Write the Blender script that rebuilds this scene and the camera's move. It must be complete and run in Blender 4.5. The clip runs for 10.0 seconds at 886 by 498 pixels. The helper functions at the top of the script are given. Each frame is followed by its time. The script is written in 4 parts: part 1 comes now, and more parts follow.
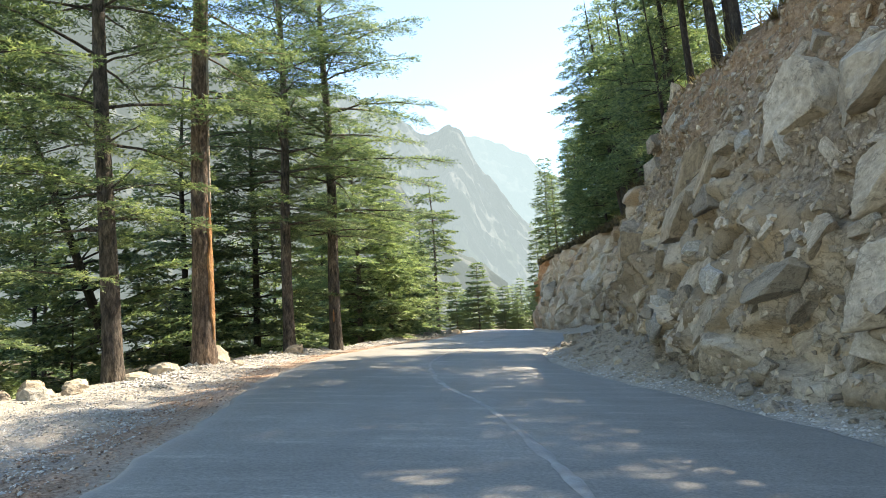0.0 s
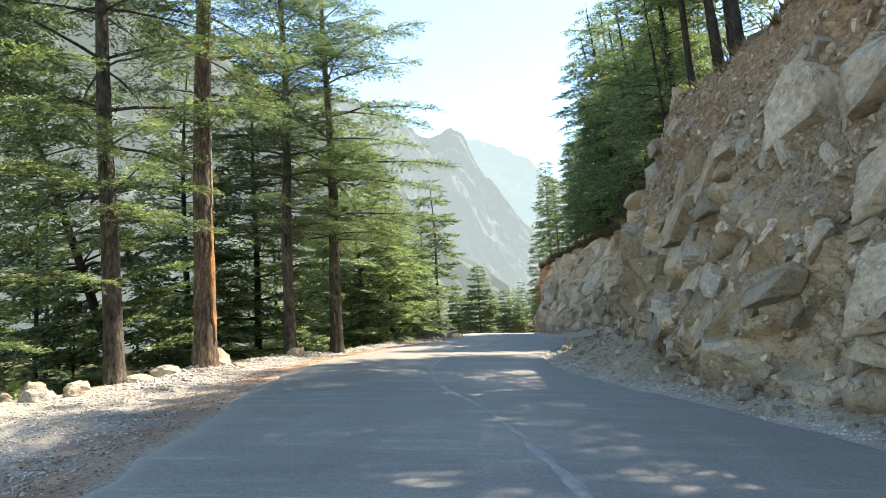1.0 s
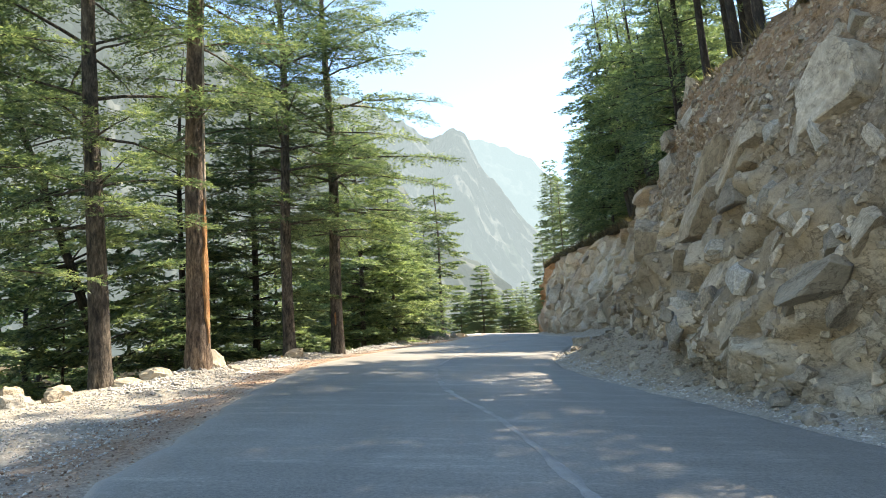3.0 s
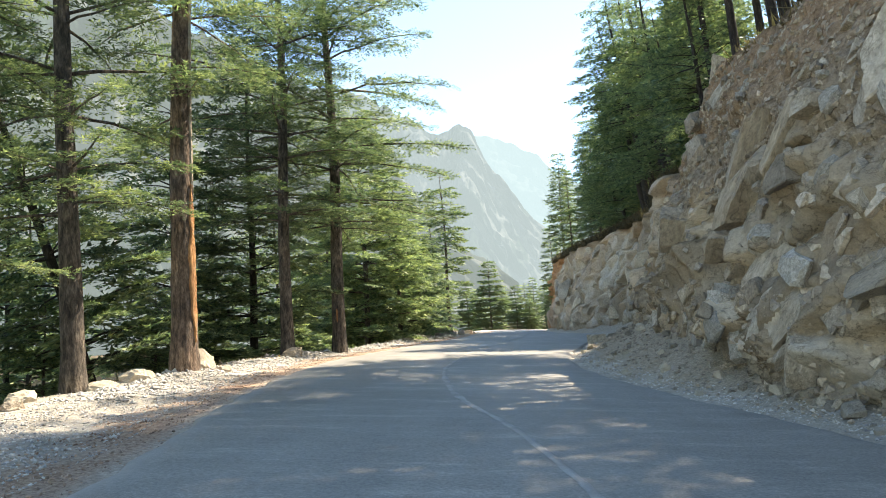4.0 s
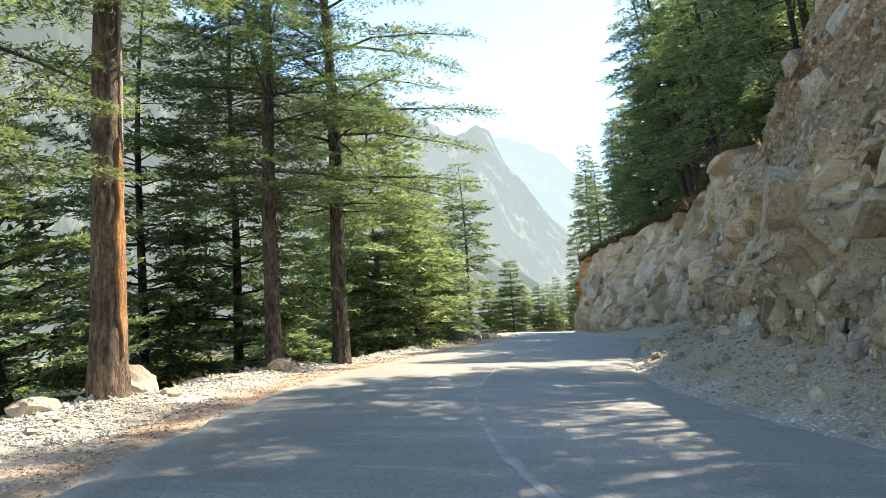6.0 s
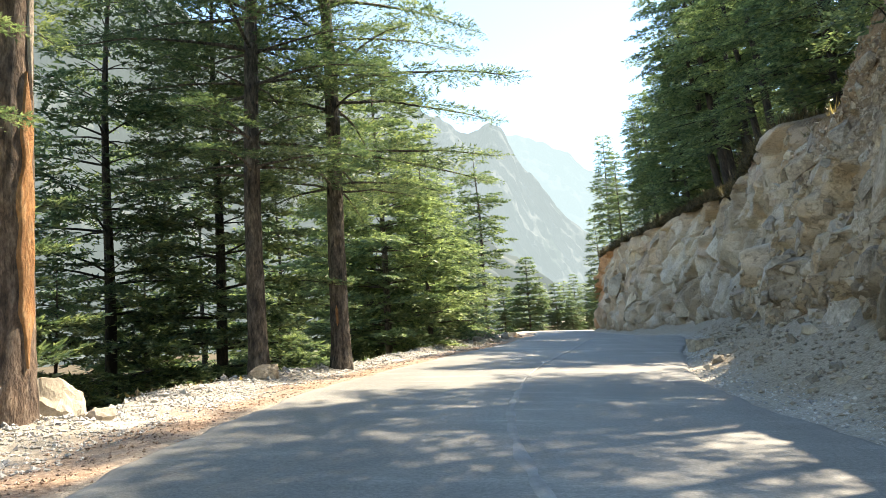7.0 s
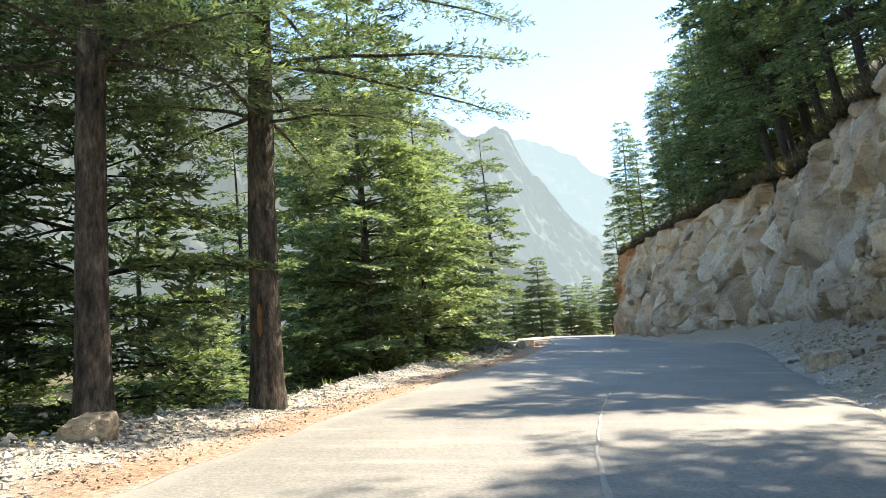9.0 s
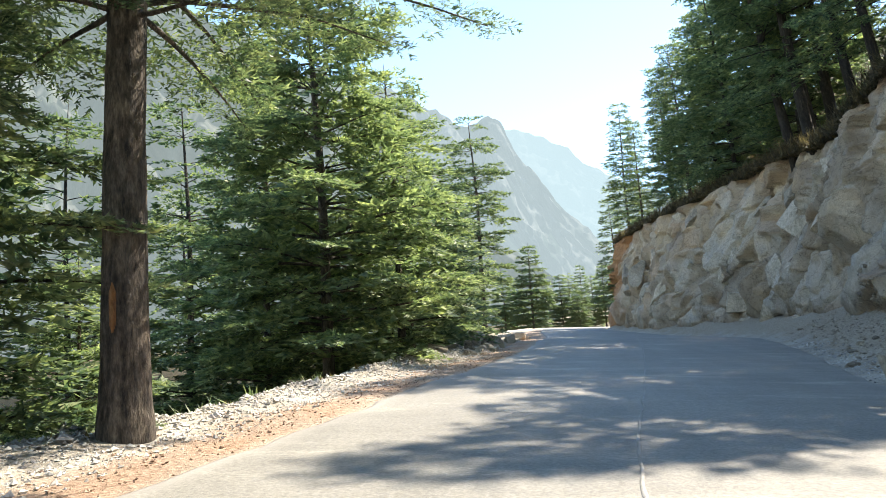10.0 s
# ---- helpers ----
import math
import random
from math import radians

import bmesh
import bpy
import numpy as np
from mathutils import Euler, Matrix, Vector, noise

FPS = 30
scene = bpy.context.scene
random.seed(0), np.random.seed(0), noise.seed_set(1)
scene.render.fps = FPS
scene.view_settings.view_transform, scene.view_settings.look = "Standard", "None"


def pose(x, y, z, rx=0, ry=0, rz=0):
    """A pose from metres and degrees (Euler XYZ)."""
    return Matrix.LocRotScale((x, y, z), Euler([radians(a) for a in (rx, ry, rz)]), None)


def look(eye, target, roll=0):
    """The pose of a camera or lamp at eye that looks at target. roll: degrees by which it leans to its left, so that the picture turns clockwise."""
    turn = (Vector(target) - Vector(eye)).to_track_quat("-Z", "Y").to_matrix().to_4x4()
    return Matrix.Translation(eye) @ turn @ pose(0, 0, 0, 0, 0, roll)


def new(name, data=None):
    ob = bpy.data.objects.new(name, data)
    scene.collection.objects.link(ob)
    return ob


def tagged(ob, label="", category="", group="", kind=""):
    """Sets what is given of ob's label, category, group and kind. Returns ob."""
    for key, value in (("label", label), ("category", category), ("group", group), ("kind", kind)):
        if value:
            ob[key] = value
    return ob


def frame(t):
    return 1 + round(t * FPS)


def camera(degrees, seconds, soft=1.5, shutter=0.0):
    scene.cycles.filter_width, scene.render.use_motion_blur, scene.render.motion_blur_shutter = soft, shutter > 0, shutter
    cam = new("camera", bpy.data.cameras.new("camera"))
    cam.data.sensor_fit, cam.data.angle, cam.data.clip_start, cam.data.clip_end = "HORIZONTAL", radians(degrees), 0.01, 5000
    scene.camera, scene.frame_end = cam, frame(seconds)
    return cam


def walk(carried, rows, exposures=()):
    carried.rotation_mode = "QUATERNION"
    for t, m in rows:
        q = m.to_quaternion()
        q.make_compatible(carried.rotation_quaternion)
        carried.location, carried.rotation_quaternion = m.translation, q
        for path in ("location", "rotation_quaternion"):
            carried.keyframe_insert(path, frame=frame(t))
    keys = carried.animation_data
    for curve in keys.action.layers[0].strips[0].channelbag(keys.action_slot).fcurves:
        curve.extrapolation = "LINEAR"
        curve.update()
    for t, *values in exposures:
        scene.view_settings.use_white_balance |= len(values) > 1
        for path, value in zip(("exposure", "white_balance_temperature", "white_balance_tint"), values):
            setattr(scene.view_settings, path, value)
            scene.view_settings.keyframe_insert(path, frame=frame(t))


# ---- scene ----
cam = camera(59.1, 10.0, soft=0.7)
METRES, EYE, TILT, LEAN, TURN = 20.0, 1.27, 0.0, 0.0, 2.8
STOPS = 1.9
ROWS = [
    (0.0, 0.0, 0.0, 0.0, 0.56, 8.85, 3.58),
    (0.5, 0.0, 0.0001, 0.0, 0.61, 8.95, 3.59),
    (1.0, -0.0, -0.0014, -0.0002, 0.62, 9.1, 3.37),
    (1.5, 0.0001, -0.0012, -0.0001, 0.67, 9.37, 3.3),
    (2.0, -0.0002, 0.0054, 0.0004, 0.73, 9.46, 3.38),
    (2.5, -0.0011, 0.0192, 0.0011, 0.73, 9.32, 3.44),
    (4.0, -0.0059, 0.1155, 0.0075, 1.31, 8.9, 3.54),
    (4.5, -0.0069, 0.1634, 0.0107, 1.57, 8.94, 3.6),
    (5.0, -0.0088, 0.2169, 0.0146, 1.85, 9.07, 3.69),
    (5.5, -0.0125, 0.2754, 0.019, 2.21, 9.14, 3.75),
    (7.0, -0.0273, 0.4887, 0.0327, 3.74, 9.12, 3.96),
    (7.5, -0.0314, 0.5658, 0.0379, 3.93, 9.09, 4.04),
    (8.0, -0.0352, 0.6476, 0.0436, 4.0, 9.4, 4.07),
    (8.5, -0.0367, 0.7328, 0.0493, 4.2, 9.65, 4.23),
    (9.0, -0.0362, 0.8197, 0.0554, 4.3, 9.53, 4.26),
    (9.5, -0.0334, 0.9108, 0.0608, 4.32, 9.19, 4.28),
    (10.0, -0.0287, 0.9935, 0.0665, 3.62, 8.78, 3.98),
]
walk(cam, [(t, pose(0, 0, EYE, TILT, LEAN, TURN) @ pose(METRES * x, METRES * y, METRES * z, 90 + pitch, roll, yaw)) for t, x, y, z, yaw, pitch, roll in ROWS],
     exposures=[(0.0, 2.13, 7650, 10), (5.5, 2.2, 7650, 10), (7.0, 2.24, 7650, 10), (8.5, 2.1, 7500, 10), (9.5, 2.12, 7250, 10), (10.0, 2.07, 7100, 10)])

# ---- world, sun and exposure ----
SUN_AZ, SUN_EL = 53.0, 50.0      # degrees from +y towards +x, and above the horizon
world = bpy.data.worlds.new("sky")
scene.world = world
world.use_nodes = True
wn = world.node_tree.nodes
sky = wn.new("ShaderNodeTexSky")
sky.sky_type = "NISHITA"
sky.sun_disc = False
sky.sun_elevation = radians(SUN_EL)
sky.sun_rotation = radians(SUN_AZ)
sky.altitude = 1500
sky.air_density, sky.dust_density, sky.ozone_density = 1.2, 0.1, 2.0
wn["Background"].inputs["Strength"].default_value = 0.110
haze = wn.new("ShaderNodeMix")
haze.data_type, haze.blend_type = "RGBA", "MULTIPLY"
haze.inputs["Factor"].default_value = 1.0
[i for i in haze.inputs if i.type == "RGBA"][1].default_value = (0.91, 0.99, 1.035, 1)
world.node_tree.links.new(sky.outputs["Color"], [i for i in haze.inputs if i.type == "RGBA"][0])
world.node_tree.links.new([o for o in haze.outputs if o.type == "RGBA"][0], wn["Background"].inputs["Color"])
sun_data = bpy.data.lights.new("sun", "SUN")
sun_data.energy, sun_data.angle, sun_data.color = 3.45, radians(0.5), (1.0, 0.945, 0.86)
sun = new("sun", sun_data)
sun_dir = Vector((math.sin(radians(SUN_AZ)) * math.cos(radians(SUN_EL)), math.cos(radians(SUN_AZ)) * math.cos(radians(SUN_EL)), math.sin(radians(SUN_EL))))
sun.matrix_world = look(sun_dir * 100, (0, 0, 0))

# ---- materials ----
def nodes_of(name):
    m = bpy.data.materials.new(name)
    m.use_nodes = True
    return m, m.node_tree.nodes, m.node_tree.links, m.node_tree.nodes["Principled BSDF"]


def noise_node(n, l, scale, detail=4.0, rough=0.55, coord="Object", stretch=None):
    tc = n.new("ShaderNodeTexCoord")
    no = n.new("ShaderNodeTexNoise")
    no.inputs["Scale"].default_value, no.inputs["Detail"].default_value, no.inputs["Roughness"].default_value = scale, detail, rough
    if stretch:
        mp = n.new("ShaderNodeMapping")
        mp.inputs["Scale"].default_value = stretch
        l.new(tc.outputs[coord], mp.inputs["Vector"])
        l.new(mp.outputs["Vector"], no.inputs["Vector"])
    else:
        l.new(tc.outputs[coord], no.inputs["Vector"])
    return no.outputs["Fac"]


def ramp(n, l, fac, stops):
    r = n.new("ShaderNodeValToRGB")
    r.color_ramp.elements[0].position, r.color_ramp.elements[0].color = stops[0][0], (*stops[0][1], 1)
    r.color_ramp.elements[1].position, r.color_ramp.elements[1].color = stops[-1][0], (*stops[-1][1], 1)
    for p, c in stops[1:-1]:
        r.color_ramp.elements.new(p).color = (*c, 1)
    l.new(fac, r.inputs["Fac"])
    return r.outputs["Color"]


def mixed(n, l, a, b, fac, mode="MIX"):
    m = n.new("ShaderNodeMix")
    m.data_type, m.blend_type = "RGBA", mode
    for sock, v in ((m.inputs["A"], a), (m.inputs["B"], b), (m.inputs["Factor"], fac)):
        if isinstance(v, bpy.types.NodeSocket):
            l.new(v, sock)
        elif isinstance(v, tuple):
            sock.default_value = (*v, 1)
        else:
            sock.default_value = v
    return [o for o in m.outputs if o.type == "RGBA"][0]


def bump(n, l, bsdf, heights):
    prev = None
    for h, strength, dist in heights:
        b = n.new("ShaderNodeBump")
        b.inputs["Strength"].default_value, b.inputs["Distance"].default_value = strength, dist
        l.new(h, b.inputs["Height"])
        if prev:
            l.new(prev, b.inputs["Normal"])
        prev = b.outputs["Normal"]
    l.new(prev, bsdf.inputs["Normal"])


def attribute(n, name):
    a = n.new("ShaderNodeAttribute")
    a.attribute_name = name
    return a.outputs["Fac"]


def crack_lines(n, l):
    """Thin uneven dark lines, where a noise crosses its middle."""
    a = noise_node(n, l, 1.5, 7, 0.62)
    b = noise_node(n, l, 0.8, 6, 0.6, stretch=(1.0, 0.6, 1.9))
    ra = ramp(n, l, a, [(0.478, (1, 1, 1)), (0.489, (0.38, 0.36, 0.33)), (0.500, (1, 1, 1))])
    rb = ramp(n, l, b, [(0.525, (1, 1, 1)), (0.533, (0.32, 0.30, 0.28)), (0.543, (1, 1, 1))])
    return mixed(n, l, ra, rb, 1.0, "MULTIPLY")


def speckled(name, stops, big, small, rough=0.9, depth=0.01, island=0.0, per_object=0.0, fine_amount=0.5, cracks=0.0):
    """Earth, stone and bark: large patches, fine grain, relief, and cracks where asked."""
    m, n, l, p = nodes_of(name)
    big_n = noise_node(n, l, big, 5)
    fine = noise_node(n, l, small, 6, 0.65)
    grit = noise_node(n, l, small * 5, 4, 0.7)
    col = ramp(n, l, big_n, stops)
    col = mixed(n, l, col, ramp(n, l, grit, [(0.3, (0.6, 0.6, 0.6)), (0.7, (1.3, 1.3, 1.3))]), fine_amount * 0.7, "MULTIPLY")
    col = mixed(n, l, col, ramp(n, l, fine, [(0.3, (0.45, 0.45, 0.45)), (0.7, (1.35, 1.35, 1.35))]), fine_amount, "MULTIPLY")
    if island or per_object:
        if island:
            rnd = n.new("ShaderNodeNewGeometry").outputs["Random Per Island"]
        else:
            rnd = n.new("ShaderNodeObjectInfo").outputs["Random"]
        k = island or per_object
        col = mixed(n, l, col, ramp(n, l, rnd, [(0, (1 - k, 1 - k, 1 - k * 0.9)), (0.5, (1, 1, 1)), (1, (1 + k, 1 + k * 0.95, 1 + k * 0.9))]), 1.0, "MULTIPLY")
    relief = [(big_n, 0.3, depth * 4), (fine, 0.8, depth), (grit, 0.5, depth * 0.25)]
    if cracks:
        split = crack_lines(n, l)
        col = mixed(n, l, col, split, cracks, "MULTIPLY")
        pits = noise_node(n, l, 24, 6, 0.75)
        col = mixed(n, l, col, ramp(n, l, pits, [(0.33, (0.62, 0.61, 0.59)), (0.47, (1.1, 1.1, 1.1)), (0.68, (1.4, 1.38, 1.34))]), 0.35, "MULTIPLY")
        relief += [(split, 0.5, 0.03), (pits, 0.4, 0.012)]
    l.new(col, p.inputs["Base Color"])
    p.inputs["Roughness"].default_value = rough
    bump(n, l, p, relief)
    return m


def asphalt_material():
    m, n, l, p = nodes_of("asphalt")
    patches = noise_node(n, l, 0.35, 4)
    streaks = noise_node(n, l, 1.6, 4, 0.6, stretch=(1.0, 0.10, 1.0))
    grain = noise_node(n, l, 120, 3, 0.7)
    stones = noise_node(n, l, 34, 4, 0.75)
    scuffs = noise_node(n, l, 1.1, 7, 0.72, stretch=(0.5, 2.2, 1.0))
    col = ramp(n, l, patches, [(0.3, (0.190, 0.180, 0.160)), (0.7, (0.246, 0.234, 0.208))])
    col = mixed(n, l, col, ramp(n, l, streaks, [(0.35, (0.82, 0.82, 0.82)), (0.55, (1.0, 1.0, 1.0)), (0.75, (1.32, 1.30, 1.26))]), 0.45, "MULTIPLY")
    col = mixed(n, l, col, ramp(n, l, scuffs, [(0.40, (0.88, 0.88, 0.88)), (0.56, (1.0, 1.0, 1.0)), (0.70, (1.55, 1.52, 1.45))]), 0.9, "MULTIPLY")
    col = mixed(n, l, col, ramp(n, l, stones, [(0.32, (0.68, 0.68, 0.68)), (0.5, (1.0, 1.0, 1.0)), (0.68, (1.4, 1.4, 1.38))]), 0.9, "MULTIPLY")
    col = mixed(n, l, col, ramp(n, l, grain, [(0.3, (0.7, 0.7, 0.7)), (0.7, (1.35, 1.35, 1.33))]), 0.8, "MULTIPLY")
    col = mixed(n, l, col, ramp(n, l, streaks, [(0.3, (0.24, 0.22, 0.195)), (0.7, (0.38, 0.355, 0.32))]), attribute(n, "dust"))
    l.new(col, p.inputs["Base Color"])
    p.inputs["Roughness"].default_value = 0.72
    p.inputs["Specular IOR Level"].default_value = 0.45
    bump(n, l, p, [(patches, 0.2, 0.03), (stones, 0.5, 0.006), (grain, 0.5, 0.004)])
    return m


def cliff_material():
    m, n, l, p = nodes_of("cliff_rock")
    tone, soil, warm = attribute(n, "tone"), attribute(n, "soil"), attribute(n, "warm")
    big = noise_node(n, l, 0.55, 5)
    fine = noise_node(n, l, 9, 8, 0.7)
    grit = noise_node(n, l, 45, 4, 0.7)
    rock = ramp(n, l, tone, [(0.0, (0.19, 0.15, 0.108)), (0.3, (0.31, 0.25, 0.18)), (0.6, (0.41, 0.34, 0.255)), (0.85, (0.53, 0.465, 0.375)), (1.0, (0.46, 0.42, 0.35))])
    rock = mixed(n, l, rock, ramp(n, l, big, [(0.3, (0.55, 0.54, 0.53)), (0.45, (0.92, 0.92, 0.92)), (0.7, (1.18, 1.08, 0.94))]), 0.9, "MULTIPLY")
    earth = ramp(n, l, fine, [(0.3, (0.155, 0.11, 0.074)), (0.5, (0.25, 0.193, 0.136)), (0.7, (0.35, 0.285, 0.212))])
    col = mixed(n, l, rock, earth, soil)
    col = mixed(n, l, col, (0.42, 0.225, 0.115), warm)
    col = mixed(n, l, col, ramp(n, l, fine, [(0.3, (0.07, 0.05, 0.033)), (0.7, (0.19, 0.14, 0.09))]), attribute(n, "duff"))
    col = mixed(n, l, col, ramp(n, l, fine, [(0.3, (0.62, 0.61, 0.6)), (0.52, (1, 1, 1)), (0.72, (1.22, 1.2, 1.16))]), 0.55, "MULTIPLY")
    col = mixed(n, l, col, ramp(n, l, grit, [(0.3, (0.72, 0.72, 0.72)), (0.7, (1.25, 1.25, 1.25))]), 0.6, "MULTIPLY")
    l.new(col, p.inputs["Base Color"])
    p.inputs["Roughness"].default_value = 0.92
    p.inputs["Specular IOR Level"].default_value = 0.25
    pits = noise_node(n, l, 24, 6, 0.75)
    col = mixed(n, l, col, ramp(n, l, pits, [(0.33, (0.62, 0.61, 0.59)), (0.47, (1.15, 1.15, 1.15)), (0.68, (1.5, 1.48, 1.42))]), 0.32, "MULTIPLY")
    split = crack_lines(n, l)
    col = mixed(n, l, col, split, 0.6, "MULTIPLY")
    l.new(col, p.inputs["Base Color"])
    bump(n, l, p, [(fine, 0.8, 0.05), (split, 0.6, 0.04), (pits, 0.8, 0.022), (grit, 0.6, 0.01)])
    return m


def leaf_material(name, dark, mid, light):
    m, n, l, p = nodes_of(name)
    patch = noise_node(n, l, 0.7, 3)
    clump = noise_node(n, l, 5.0, 3, 0.6)
    rnd = n.new("ShaderNodeNewGeometry").outputs["Random Per Island"]
    col = ramp(n, l, clump, [(0.36, dark), (0.5, mid), (0.64, light)])
    col = mixed(n, l, col, ramp(n, l, patch, [(0.35, (0.75, 0.80, 0.80)), (0.65, (1.2, 1.15, 1.0))]), 0.9, "MULTIPLY")
    col = mixed(n, l, col, ramp(n, l, rnd, [(0, (0.7, 0.75, 0.7)), (0.5, (1, 1, 1)), (1, (1.3, 1.25, 1.1))]), 0.8, "MULTIPLY")
    l.new(col, p.inputs["Base Color"])
    p.inputs["Roughness"].default_value = 0.5
    p.inputs["Specular IOR Level"].default_value = 0.3
    tr = n.new("ShaderNodeBsdfTranslucent")
    l.new(mixed(n, l, col, (1.15, 1.25, 0.8), 1.0, "MULTIPLY"), tr.inputs["Color"])
    mx = n.new("ShaderNodeMixShader")
    mx.inputs[0].default_value = 0.42
    l.new(p.outputs[0], mx.inputs[1])
    l.new(tr.outputs[0], mx.inputs[2])
    l.new(mx.outputs[0], n["Material Output"].inputs["Surface"])
    return m


def bark_material(name, stops, scar=None):
    m, n, l, p = nodes_of(name)
    plates = noise_node(n, l, 9, 6, 0.72, stretch=(1.6, 1.6, 0.42))
    blotch = noise_node(n, l, 1.7, 5, 0.6, stretch=(1, 1, 0.7))
    fine = noise_node(n, l, 40, 4, 0.6, stretch=(1, 1, 0.4))
    col = ramp(n, l, plates, stops)
    col = mixed(n, l, col, ramp(n, l, blotch, [(0.35, (0.6, 0.6, 0.62)), (0.52, (1, 1, 1)), (0.68, (1.75, 1.65, 1.5))]), 0.9, "MULTIPLY")
    col = mixed(n, l, col, ramp(n, l, fine, [(0.3, (0.6, 0.6, 0.6)), (0.7, (1.3, 1.3, 1.3))]), 0.7, "MULTIPLY")
    l.new(col, p.inputs["Base Color"])
    p.inputs["Roughness"].default_value = 0.92
    bump(n, l, p, [(plates, 1.0, 0.10), (fine, 0.7, 0.015)])
    return m


def distance_material(name, rock, wood, haze_glow, amount):
    """Far mountainsides: rock and forest, their haze mixed in as a pale glow."""
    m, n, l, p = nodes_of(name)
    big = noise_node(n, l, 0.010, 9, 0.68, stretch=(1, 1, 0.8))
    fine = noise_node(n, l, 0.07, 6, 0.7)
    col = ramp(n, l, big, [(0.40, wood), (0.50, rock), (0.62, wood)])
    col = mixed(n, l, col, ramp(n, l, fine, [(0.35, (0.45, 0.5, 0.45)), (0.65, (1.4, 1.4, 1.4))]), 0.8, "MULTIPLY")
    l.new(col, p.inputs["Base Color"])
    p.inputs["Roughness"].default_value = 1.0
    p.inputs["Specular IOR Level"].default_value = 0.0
    # emission imitates the lit air in front of the slope
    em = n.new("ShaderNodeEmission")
    em.inputs["Color"].default_value = (*haze_glow, 1)
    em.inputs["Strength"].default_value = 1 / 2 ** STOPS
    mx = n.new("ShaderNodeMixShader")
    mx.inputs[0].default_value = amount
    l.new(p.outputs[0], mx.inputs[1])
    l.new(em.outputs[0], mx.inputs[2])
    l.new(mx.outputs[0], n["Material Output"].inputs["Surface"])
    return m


M_ASPHALT = asphalt_material()
M_SEAM = speckled("worn_asphalt", [(0.3, (0.225, 0.217, 0.20)), (0.7, (0.39, 0.375, 0.345))], 2.6, 90, 0.85, 0.003)
M_CLIFF = cliff_material()
M_ROCK = speckled("rock", [(0.3, (0.275, 0.215, 0.15)), (0.5, (0.405, 0.335, 0.25)), (0.7, (0.505, 0.435, 0.345))], 1.1, 9, 0.9, 0.05, per_object=0.24, fine_amount=0.75, cracks=0.6)
M_GREYROCK = speckled("grey_rock", [(0.3, (0.31, 0.275, 0.225)), (0.5, (0.42, 0.385, 0.325)), (0.7, (0.51, 0.47, 0.405))], 1.1, 9, 0.9, 0.04, per_object=0.2, fine_amount=0.7, cracks=0.6)
M_PALE = speckled("pale_rock", [(0.3, (0.34, 0.285, 0.21)), (0.7, (0.50, 0.44, 0.345))], 1.4, 18, 0.9, 0.015, per_object=0.15)
M_DARKROCK = speckled("dark_rock", [(0.3, (0.20, 0.168, 0.128)), (0.7, (0.31, 0.268, 0.21))], 1.6, 16, 0.85, 0.015, per_object=0.2, cracks=0.8)
M_GRAVEL = speckled("gravel", [(0.3, (0.37, 0.352, 0.318)), (0.7, (0.53, 0.507, 0.46))], 0.8, 30, 0.9, 0.004, island=0.42)


def ground_material():
    m, n, l, p = nodes_of("mountain_ground")
    big, fine, grit = noise_node(n, l, 0.8, 5), noise_node(n, l, 20, 7, 0.7), noise_node(n, l, 70, 3, 0.7)
    col = ramp(n, l, big, [(0.3, (0.31, 0.275, 0.225)), (0.5, (0.40, 0.36, 0.30)), (0.7, (0.49, 0.45, 0.39))])
    litter = ramp(n, l, fine, [(0.3, (0.23, 0.125, 0.075)), (0.5, (0.36, 0.225, 0.145)), (0.7, (0.46, 0.345, 0.255))])
    col = mixed(n, l, col, litter, attribute(n, "litter"))
    col = mixed(n, l, col, ramp(n, l, fine, [(0.3, (0.25, 0.19, 0.13)), (0.5, (0.37, 0.30, 0.215)), (0.7, (0.47, 0.40, 0.31))]), attribute(n, "scree"))
    col = mixed(n, l, col, ramp(n, l, fine, [(0.3, (0.07, 0.055, 0.035)), (0.7, (0.17, 0.135, 0.08))]), attribute(n, "duff"))
    col = mixed(n, l, col, ramp(n, l, fine, [(0.3, (0.55, 0.55, 0.55)), (0.7, (1.3, 1.3, 1.3))]), 0.8, "MULTIPLY")
    col = mixed(n, l, col, ramp(n, l, grit, [(0.3, (0.7, 0.7, 0.7)), (0.7, (1.3, 1.3, 1.3))]), 0.7, "MULTIPLY")
    l.new(col, p.inputs["Base Color"])
    p.inputs["Roughness"].default_value = 0.95
    p.inputs["Specular IOR Level"].default_value = 0.2
    bump(n, l, p, [(fine, 0.8, 0.04), (grit, 0.6, 0.01)])
    return m


M_GROUND = ground_material()
M_BARK = bark_material("bark", [(0.36, (0.022, 0.018, 0.014)), (0.5, (0.094, 0.075, 0.058)), (0.66, (0.22, 0.183, 0.145))])
# darker copy of the bark; the shade over these trunks is in its colour
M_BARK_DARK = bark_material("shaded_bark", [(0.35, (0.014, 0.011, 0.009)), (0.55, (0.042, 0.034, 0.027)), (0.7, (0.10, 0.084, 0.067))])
M_BARK_RED = bark_material("red_bark", [(0.36, (0.036, 0.024, 0.017)), (0.5, (0.155, 0.103, 0.070)), (0.66, (0.33, 0.245, 0.18))])
M_WOOD = bark_material("bare_wood", [(0.3, (0.22, 0.09, 0.03)), (0.5, (0.40, 0.19, 0.07)), (0.7, (0.50, 0.31, 0.16))])
M_PALEWOOD = bark_material("pale_wood", [(0.3, (0.30, 0.23, 0.16)), (0.5, (0.46, 0.38, 0.29)), (0.7, (0.58, 0.51, 0.42))])
